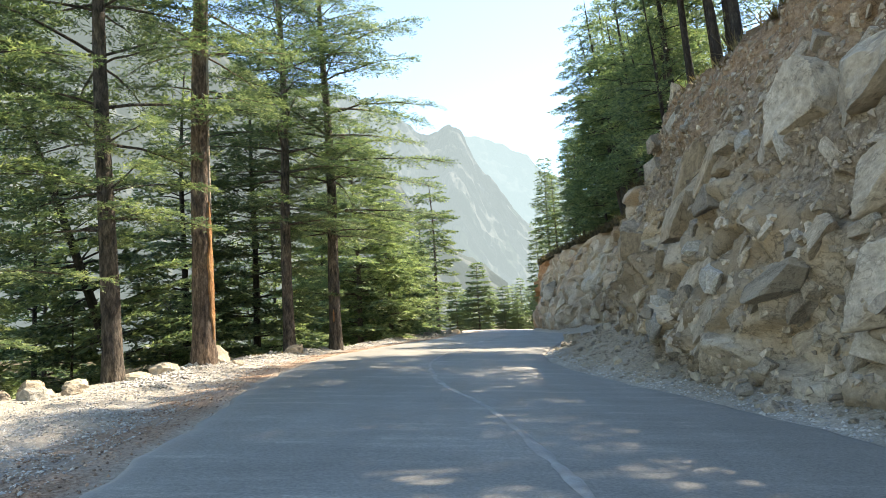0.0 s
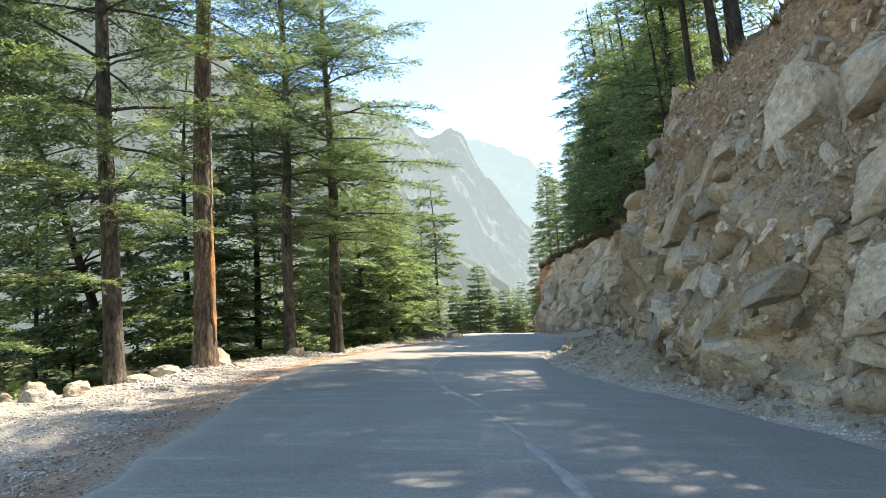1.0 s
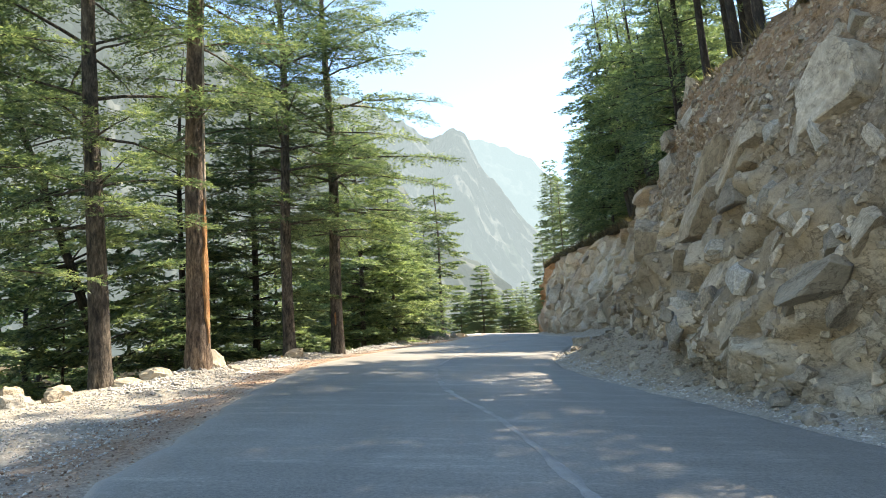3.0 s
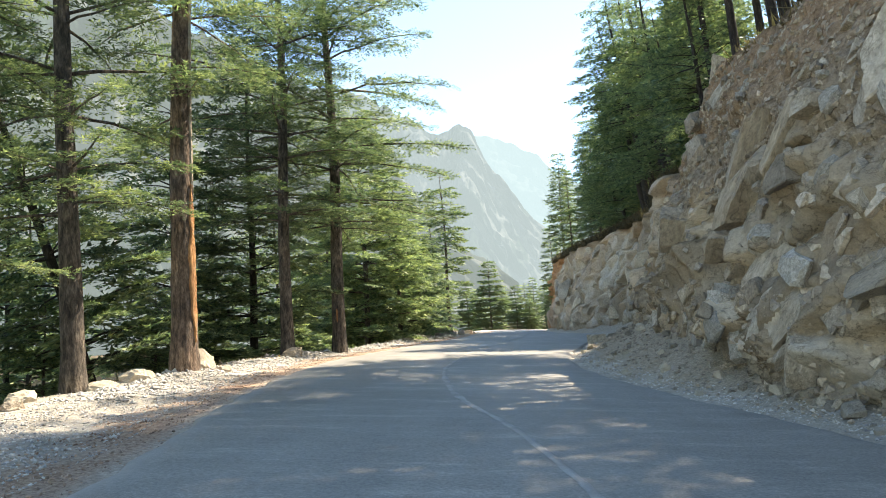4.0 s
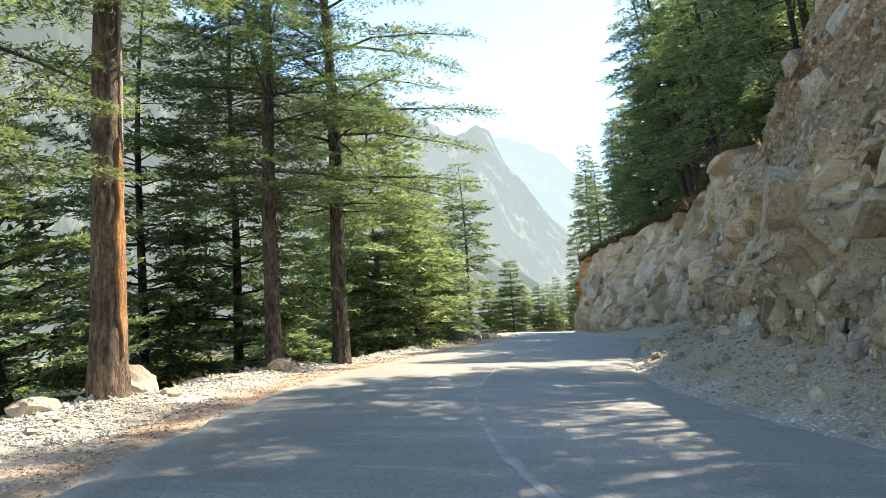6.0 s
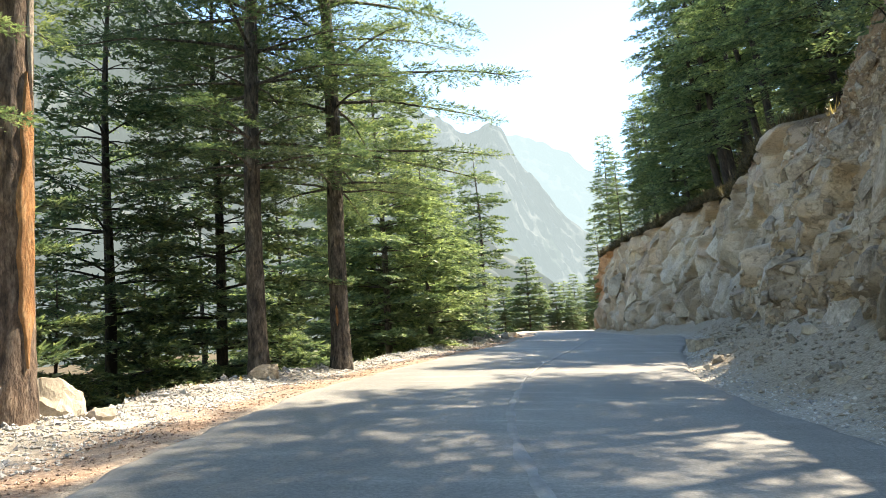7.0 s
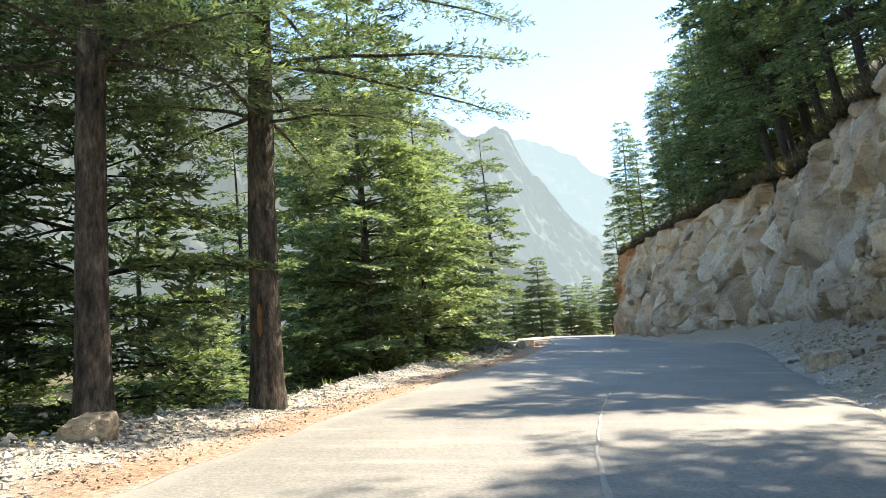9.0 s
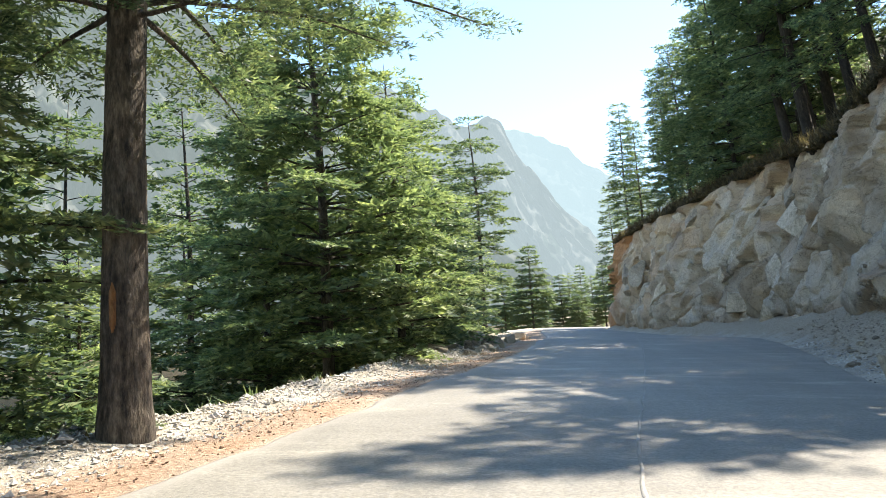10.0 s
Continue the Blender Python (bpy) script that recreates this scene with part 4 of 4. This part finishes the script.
def embed(mesh_, y, rel_h, size, deep, spin, nod, sunk):
    at, out_ = on_cliff(y, rel_h)
    m = Matrix.Translation(at - out_ * sunk) @ out_.to_track_quat("Y", "Z").to_matrix().to_4x4() @ pose(0, 0, 0, nod, spin, 0) @ Matrix.Diagonal((size[0], deep, size[1], 1)) @ Matrix.Translation((0, 0, -0.42))
    ob = part("rock", mesh_, cliff)
    ob.matrix_basis = m
    return ob


DARK_SLAB = boulder_mesh("rock", 343, 1.0, 1.0, 1.0, M_DARKROCK, 9, 1)
M_BOULDER = speckled("weathered_boulder", [(0.3, (0.29, 0.235, 0.17)), (0.5, (0.39, 0.325, 0.245)), (0.7, (0.50, 0.435, 0.345))], 1.0, 8, 0.9, 0.035, per_object=0.12, fine_amount=0.6, cracks=0.6)
BIG = [boulder_mesh("rock", 400 + k, 1.0, 1.0, 1.0, M_BOULDER, 7, 6, 1.1, 0.025) for k in range(6)]
# the large blocks that stand out of the face
LEDGES = (
    (8.9, 4.65, 1.7, 1.0, 1.3, 8, 0.0), (11.0, 4.9, 1.2, 1.3, 1.1, 22, 0.0), (8.2, 3.1, 1.05, 0.6, 0.85, 16, 0.0), (11.7, 4.2, 0.5, 0.6, 0.6, 0, -0.05),
    (13.8, 4.5, 1.5, 0.45, 0.8, 38, -0.05), (15.7, 4.15, 1.9, 0.75, 1.2, 32, -0.1), (17.5, 3.5, 1.7, 0.8, 1.2, 20, -0.05), (8.5, 1.3, 0.75, 0.6, 0.6, -10, 0.05),
    (7.9, 1.9, 1.2, 0.85, 0.8, 0, 0.1), (8.3, 3.7, 0.55, 0.4, 0.5, 30, 0.0), (8.9, 2.6, 0.55, 0.3, 0.45, 5, 0.0), (12.6, 1.9, 1.7, 0.9, 0.7, 30, 0.25),
    (10.5, 1.5, 1.4, 0.5, 0.55, 15, 0.1), (12.8, 4.75, 0.5, 0.35, 0.45, 10, 0.0), (15.9, 4.75, 2.0, 0.42, 0.9, 36, 0.0), (19.9, 4.0, 1.7, 0.7, 1.0, 26, 0.0),
    (14.6, 2.8, 0.85, 0.4, 0.6, 30, 0.0), (38.2, 8.4, 1.5, 1.5, 0.9, 5, 0.05), (35.6, 7.9, 1.0, 1.7, 0.9, 4, 0.05), (30.2, 6.4, 1.8, 1.0, 0.9, 0, 0.1),
    (28.2, 4.4, 1.6, 1.2, 0.8, 12, 0.1), (44.1, 6.6, 1.5, 2.2, 0.7, 8, 0.15))
for k, (y, z, w, h, d, spin, sunk) in enumerate(LEDGES):
    embed(BIG[k % 6], y, min(max(level(y, z), 0.02), 0.97), (w, h), d * 0.8, spin, 0, sunk + 0.12 * d)
embed(DARK_SLAB, 10.4, level(10.4, 2.1), (1.2, 0.34), 0.6, 12, 0, 0.05)
re_ = random.Random(77)
JOINT = [stone_mesh("rock", 500 + k, 1.0, 1.0, 1.0, (M_ROCK, M_ROCK, M_GREYROCK, M_ROCK, M_DARKROCK, M_ROCK)[k % 6], 3 + k % 4, 0.022) for k in range(12)]
WORN = [boulder_mesh("rock", 500 + k, 1.0, 1.0, 1.0, (M_ROCK, M_ROCK, M_GREYROCK, M_ROCK, M_DARKROCK, M_ROCK)[k % 6], 3 + k % 4, 1, 1.3) for k in range(12)]
CHIP = [stone_mesh("rock", 540 + k, 1.0, 1.0, 1.0, M_ROCK, 5, 0.0) for k in range(8)]
M_FACE = speckled("broken_rock", [(0.3, (0.275, 0.215, 0.15)), (0.5, (0.405, 0.335, 0.25)), (0.7, (0.505, 0.435, 0.345))], 1.1, 9, 0.92, 0.05, island=0.26, fine_amount=0.75, cracks=0.6)


def triangles(me):
    me.calc_loop_triangles()
    v = np.empty(len(me.vertices) * 3, dtype=np.float32)
    me.vertices.foreach_get("co", v)
    f = np.empty(len(me.loop_triangles) * 3, dtype=np.int32)
    me.loop_triangles.foreach_get("vertices", f)
    return np.c_[v.reshape(-1, 3), np.ones(len(me.vertices))], f.reshape(-1, 3)


joint_t, chip_t = [triangles(m) for m in JOINT], [triangles(m) for m in CHIP]
M_PALE_FACE = speckled("pale_broken_rock", [(0.3, (0.31, 0.25, 0.175)), (0.5, (0.445, 0.37, 0.275)), (0.7, (0.55, 0.475, 0.38))], 0.9, 9, 0.92, 0.05, island=0.3, fine_amount=0.7, cracks=0.6)
picked, heaps = 0, {False: [[], [], 0], True: [[], [], 0]}


def course(y0, y1, cell, chance, w0, w1, proud0, proud1, chips, soft):
    """Rocks laid close together over the face, split along two joint directions."""
    global picked
    s0, s1 = np.interp(y0, bys, arc), np.interp(y1, bys, arc)
    for a in np.arange(s0, s1, cell):
        c0 = int(np.argmin(np.abs(ss - a)))
        for h in np.arange(0.2, high[c0] - 0.1, cell * 0.9):
            sa, hh = a + re_.uniform(-0.45, 0.45) * cell, h + re_.uniform(-0.45, 0.45) * cell
            c = int(np.argmin(np.abs(ss - sa)))
            r = int(min(max(hh / high[c], 0.0), 0.985) * (FACE - 1))
            if re_.random() > chance * (1 - soft * earthy[r, c]):
                continue
            if not chips and any(abs(py[c] - e[0]) < 0.5 * e[2] and abs(VZ[r, c] - e[1]) < 0.5 * e[3] for e in LEDGES[:17]):
                continue
            w = re_.uniform(w0, w1) * (1 - 0.35 * earthy[r, c])
            deep = w * re_.uniform(0.5, 0.85)
            proud = re_.uniform(proud0, proud1)
            out_ = Vector((nx[c], ny[c], re_.uniform(0.05, 0.35))).normalized()
            at = Vector((VX[r, c], VY[r, c], VZ[r, c])) + out_ * (proud - deep * 0.47)
            spin = re_.choice((re_.gauss(38, 12), re_.gauss(38, 12), re_.gauss(-50, 12), re_.gauss(0, 12)))
            m = Matrix.Translation(at) @ out_.to_track_quat("Y", "Z").to_matrix().to_4x4() @ pose(0, 0, 0, re_.gauss(0, 11), spin, re_.gauss(0, 14)) @ Matrix.Diagonal((w * re_.uniform(0.9, 1.7), deep, w * re_.uniform(0.55, 1.0), 1)) @ Matrix.Translation((0, 0, -0.42))
            k = re_.randrange(8)
            if not chips and picked < 280 and 7.0 < py[c] < 24:
                part("rock", WORN[k + re_.randrange(4)], cliff).matrix_basis = m
                picked += 1
                continue
            v, f = (chip_t if chips else joint_t)[k + (0 if chips else re_.randrange(4))]
            heap = heaps[bool(py[c] > 31)]
            heap[0].append((v @ np.array(m).T)[:, :3])
            heap[1].append(f + heap[2])
            heap[2] += len(v)


course(4, 30, 1.15, 0.34, 0.5, 1.1, 0.05, 0.30, False, 0.6)
course(4, 34, 0.50, 0.42, 0.18, 0.5, 0.02, 0.16, False, 0.0)
course(33, 82, 1.5, 0.25, 0.7, 1.4, 0.0, 0.18, False, 0.3)
course(4, 32, 0.25, 0.50, 0.08, 0.22, -0.01, 0.05, True, 0.0)
for heap, mat_, label in ((heaps[False], M_FACE, "broken brown rock split along its joints"), (heaps[True], M_PALE_FACE, "pale grey rock split along its joints")):
    tagged(part("rock_face", mesh_of("rock_face", np.concatenate(heap[0]), np.concatenate(heap[1]), mat_), cliff, label), kind="stuff")


def studs(n, seed, y0, y1, r0, r1, small, big_, material, earth_only, label):
    """Small stones stuck in the face, too many to pick apart."""
    g = np.random.default_rng(seed)
    cols_ = np.where((py > y0) & (py < y1))[0]
    c = cols_[g.integers(0, len(cols_), n)]
    r = (g.uniform(r0, r1, n) * (FACE - 1)).astype(int)
    keep = earthy[r, c] > 0.4 if earth_only else np.ones(n, dtype=bool)
    c, r = c[keep], r[keep]
    n = len(c)
    s = small + (big_ - small) * g.random(n) ** 3
    octa = np.array([(1, 0, 0), (-1, 0, 0), (0, 1, 0), (0, -1, 0), (0, 0, 1), (0, 0, -1)], dtype=float)
    rot = np.linalg.qr(g.normal(0, 1, (n, 3, 3)))[0]
    v = np.einsum("nij,nkj->nki", rot, octa[None] * g.uniform(0.6, 1.1, (n, 6, 1)) + g.normal(0, 0.15, (n, 6, 3)))
    v = v * (s / 2)[:, None, None] + np.stack([VX[r, c], VY[r, c], VZ[r, c]], axis=1)[:, None]
    f = np.array([(0, 2, 4), (2, 1, 4), (1, 3, 4), (3, 0, 4), (2, 0, 5), (1, 2, 5), (3, 1, 5), (0, 3, 5)])
    ob = part("rubble", mesh_of("rubble", v.reshape(-1, 3), (np.arange(n)[:, None, None] * 6 + f[None]).reshape(-1, 3), material), cliff, label)
    return tagged(ob, kind="stuff")


M_RUBBLE = speckled("rubble", [(0.3, (0.25, 0.195, 0.137)), (0.7, (0.41, 0.34, 0.26))], 1.2, 24, 0.92, 0.008, island=0.3)
studs(15000, 61, 3, 34, 0.05, 1.0, 0.03, 0.16, M_RUBBLE, True, "small stones stuck in earth")
studs(2500, 62, 3, 40, 0.0, 0.25, 0.04, 0.22, M_RUBBLE, False, "broken stones at the foot of the face")

KINDS = [[stone_mesh("stone", 100 + k, 1.0, r.uniform(0.6, 0.95), r.uniform(0.45, 0.8), mat_, 7, 0.03) for k, r in ((j, random.Random(j)) for j in range(5))] for mat_ in (M_ROCK, M_PALE, M_DARKROCK)]
rs = random.Random(8)
for _ in range(240):
    y = rs.uniform(4, 36)
    xr, xb = float(along(RIGHT_EDGE, y)), float(along(CLIFF_BASE, y))
    x = xr + 0.25 + (xb - xr - 0.1) * rs.random() ** 0.7
    s = min(0.06 + rs.expovariate(22), 0.34)
    ob = part("stone", rs.choice(rs.choice(KINDS)), ground)
    ob.matrix_basis = rest(x, y, rs.uniform(0, 360), 0.1 * s, rs.uniform(-20, 20)) @ Matrix.Diagonal((s, s, s, 1))
for _ in range(120):
    y = rs.uniform(38, 58)
    x = float(along(LEFT_EDGE, y)) - rs.uniform(0.8, 2.6)
    s = min(0.14 + rs.expovariate(9), 0.55)
    ob = part("stone", rs.choice(rs.choice(KINDS[:2])), ground)
    ob.matrix_basis = rest(x, y, rs.uniform(0, 360), 0.1 * s, rs.uniform(-20, 20)) @ Matrix.Diagonal((s, s, s, 1))


def gravel(name, n, seed, side, y0, y1, d0, d1, small, big, label, material=M_GRAVEL):
    """Loose chippings, spread over the shoulder."""
    r = np.random.default_rng(seed)
    y = y0 + (y1 - y0) * r.random(n) ** 1.5
    d = d0 + (d1 - d0) * np.clip(r.normal(0.45, 0.26, n), 0, 1)
    x = along(LEFT_EDGE, y) - d if side < 0 else along(RIGHT_EDGE, y) + d
    z = ground_z(x, y)
    s = small + (big - small) * r.random(n) ** 3
    octa = np.array([(1, 0, 0), (-1, 0, 0), (0, 1, 0), (0, -1, 0), (0, 0, 1), (0, 0, -1)], dtype=float)
    v = octa[None] * r.uniform(0.5, 1.1, (n, 6, 1)) + r.normal(0, 0.18, (n, 6, 3))
    a = r.uniform(0, 6.28, n)
    c, sn = np.cos(a)[:, None], np.sin(a)[:, None]
    vx, vy = v[..., 0] * c - v[..., 1] * sn, v[..., 0] * sn + v[..., 1] * c
    v = np.stack([vx, vy, v[..., 2] * 0.7], axis=-1) * (s / 2)[:, None, None] + np.stack([x, y, z + s * 0.15], axis=1)[:, None]
    f = np.array([(0, 2, 4), (2, 1, 4), (1, 3, 4), (3, 0, 4), (2, 0, 5), (1, 2, 5), (3, 1, 5), (0, 3, 5)])
    faces = (np.arange(n)[:, None, None] * 6 + f[None]).reshape(-1, 3)
    ob = new(name, mesh_of(name, v.reshape(-1, 3), faces, material, False))
    return tagged(ob, label, "gravel", kind="stuff")


gravel("gravel", 18000, 3, -1, 3, 48, 0.7, 3.2, 0.02, 0.062, "loose grey road gravel along the valley shoulder")
gravel("gravel", 9000, 6, -1, 14, 48, 0.9, 2.7, 0.03, 0.085, "coarse pale gravel heaped along the edge of the valley")
gravel("gravel", 9000, 7, -1, 3, 14, 0.5, 3.3, 0.014, 0.045, "fine grey gravel strewn over the shoulder")
M_LITTER = speckled("needle_litter", [(0.3, (0.24, 0.14, 0.09)), (0.7, (0.44, 0.325, 0.235))], 0.8, 30, 0.95, 0.004, island=0.5)
gravel("litter", 10000, 5, -1, 3, 40, -0.05, 1.5, 0.012, 0.05, "reddish needle litter and crumbs along the asphalt", M_LITTER)
gravel("scree", 7000, 12, 1, 3, 44, 0.35, 2.2, 0.02, 0.10, "brown crumbled rock strewn below the cut", M_RUBBLE)
gravel("gravel", 7000, 4, 1, 2, 40, 0.02, 0.7, 0.02, 0.07, "loose grey road gravel below the rock cut")

# ---- seam in the asphalt ----
SEAM = ([3, 5.76, 8.5, 10.3, 11.9, 13.5, 16.5, 18.7, 20.1, 22.8, 25.8, 28.4, 33.9, 41.5, 46], [0.75, 0.52, 0.16, -0.15, -0.58, -0.92, -1.24, -1.32, -1.26, -1.15, -0.83, -0.4, 0.42, 1.45, 1.9])
sv = []
seam_y = np.arange(3, 46, 0.12)
for k, y in enumerate(seam_y):
    w = 0.034 + 0.075 * abs(noise.noise(Vector((y * 0.8, 3, 0)))) + 0.02 * noise.noise(Vector((y * 4, 7, 0)))
    w = w * float(np.interp(y, [19, 23, 34], [1.0, 0.35, 0.12]))
    x = float(along(SEAM, y, 0.5)) + 0.02 * noise.noise(Vector((y * 1.5, 0, 0)))
    xl, xr = float(along(LEFT_EDGE, y)), float(along(RIGHT_EDGE, y))
    for d in (-w, -w * 0.4, w * 0.4, w):
        cc = (x + d - xl) / (xr - xl)
        sv.append((x + d, y, float(road_z(x + d, y)) + 0.02 * (1 - (2 * cc - 1) ** 2) + (0.011 if abs(d) < w * 0.9 else 0.003)))
part("seam", mesh_of("seam", sv, grid_faces(len(seam_y), 4), M_SEAM, True), road, "worn pale paving seam")


# ---- wounds in the bark ----
def bark_patch(name, tree, girth, height, z0, z1, az, half, material, label, jag=0.25, seed=1, proud=0.014):
    """Bare wood showing through the bark, lying round the trunk."""
    rows, cols_ = 40, 9
    v = []
    for r in range(rows):
        k = r / (rows - 1)
        z = z0 + (z1 - z0) * k
        rad = girth / 2 * ((1 - z / height) ** 0.75 * 0.94 + 0.02) + girth * 0.14 * math.exp(-z / 0.25)
        shrink = max(0.04, min(1.0, 6 * k, 5 * (1 - k))) * (1 + jag * noise.noise(Vector((z * 2.1, seed, 0))) * 2)
        mid_ = az + half * 0.3 * noise.noise(Vector((z * 0.9, seed + 5, 0)))
        sx_ = 0.05 * math.sin(z * 0.5 + seed_of[name]) * z / 6
        sy_ = 0.05 * math.cos(z * 0.4 + 2 * seed_of[name]) * z / 6
        for c in range(cols_):
            q = -1 + 2 * c / (cols_ - 1)
            a = radians(mid_ + half * q * shrink)
            rr = rad * 1.055 + proud * (1 - abs(q) ** 4) - 0.03 * (abs(q) > 0.99)
            v.append((sx_ + rr * math.cos(a), sy_ + rr * math.sin(a), z))
    return part("wound", mesh_of("wound", v, grid_faces(rows, cols_), material, True), tree, label)


seed_of = {"b": 22, "d": 24}
bark_patch("b", tree_b, 0.52, 18.0, 0.45, 3.6, -14, 24, M_WOOD, "orange bare wood", jag=0.4, seed=3)
bark_patch("b", tree_b, 0.52, 18.0, 3.3, 9.0, 0, 15, M_PALEWOOD, "weathered pale bare wood", seed=4, proud=0.02)
bark_patch("d", tree_d, 0.45, 16.5, 0.92, 1.36, -90, 8, M_WOOD, "orange axe wound", seed=6)

# ---- dry scrub on the bank above the cut ----
def scrub(name, n, seed, y0, y1, b0, b1, tall, material, label, blades=16):
    g = np.random.default_rng(seed)
    y = g.uniform(y0, y1, n)
    off = rim_back(y) - 1.5 + g.uniform(b0, b1, n)
    x = along(CLIFF_BASE, y) + off
    z = np.where(off > rim_back(y) - 0.7, np.maximum(ground_z(x, y), along(CLIFF_TOP, y) - 0.12), ground_z(x, y))
    tuft = np.repeat(np.stack([x, y, z], axis=1), blades, axis=0)
    N = n * blades
    a, up = g.uniform(0, 6.28, N), g.uniform(0.35, 1.4, N)
    ln = tall * g.uniform(0.4, 1.1, N)
    d = np.stack([np.cos(a) * np.cos(up), np.sin(a) * np.cos(up), np.sin(up)], axis=1) * ln[:, None]
    w = np.stack([-np.sin(a), np.cos(a), np.zeros(N)], axis=1) * (0.012 + 0.02 * g.random(N))[:, None]
    root = tuft + np.stack([g.normal(0, 0.12, N), g.normal(0, 0.12, N), np.full(N, -0.05)], axis=1)
    v = np.stack([root - w, root + w, root + d], axis=1).reshape(-1, 3)
    ob = new(name, mesh_of(name, v, np.arange(len(v)).reshape(-1, 3), material))
    return tagged(ob, label, "shrubs", kind="stuff")


M_DRY = leaf_material("dry_grass", (0.12, 0.085, 0.05), (0.20, 0.15, 0.09), (0.28, 0.22, 0.13))
M_SCRUB = leaf_material("scrub", (0.05, 0.04, 0.028), (0.10, 0.078, 0.053), (0.18, 0.14, 0.095))
scrub("dry_grass", 1100, 71, 6, 32, 1.5, 5.0, 0.35, M_DRY, "dry brown grass along the top of the cut")
scrub("rim_scrub", 2400, 73, 33, 89, 1.0, 2.8, 0.75, M_SCRUB, "dark brown scrub hanging over the lip of the cut", 22)
scrub("dry_scrub", 1300, 72, 10, 88, 1.6, 10.0, 0.8, M_SCRUB, "low dark brown scrub under the cedars", 24)


def bank_plants(name, n, seed, y0, y1, d0, d1, tall, material, label, blades):
    """Low growth along the edge of the valley."""
    g = np.random.default_rng(seed)
    y = g.uniform(y0, y1, n)
    x = along(LEFT_EDGE, y) - along(BANK, y) - g.uniform(d0, d1, n)
    root = np.repeat(np.stack([x, y, ground_z(x, y)], axis=1), blades, axis=0)
    N = n * blades
    a, up = g.uniform(0, 6.28, N), g.uniform(0.2, 1.35, N)
    d = np.stack([np.cos(a) * np.cos(up), np.sin(a) * np.cos(up), np.sin(up)], axis=1) * (tall * g.uniform(0.3, 1.1, N))[:, None]
    w = np.stack([-np.sin(a), np.cos(a), np.zeros(N)], axis=1) * (0.012 + 0.03 * g.random(N))[:, None]
    root = root + np.stack([g.normal(0, 0.15, N), g.normal(0, 0.15, N), np.full(N, -0.04)], axis=1)
    v = np.stack([root - w, root + w, root + d], axis=1).reshape(-1, 3)
    ob = new(name, mesh_of(name, v, np.arange(len(v)).reshape(-1, 3), material))
    return tagged(ob, label, "shrubs", kind="stuff")


bank_plants("low_shrubs", 150, 81, 25, 60, 0.4, 3.0, 0.32, M_LEAF_YOUNG, "low green growth below the gravel bank", 26)
bank_plants("dry_grass", 160, 82, 18, 60, -0.1, 1.2, 0.14, M_DRY, "dry grass along the gravel bank", 14)
gravel("bank_stones", 1500, 9, -1, 13, 58, 1.5, 2.9, 0.05, 0.18, "pale broken stones heaped along the bank")
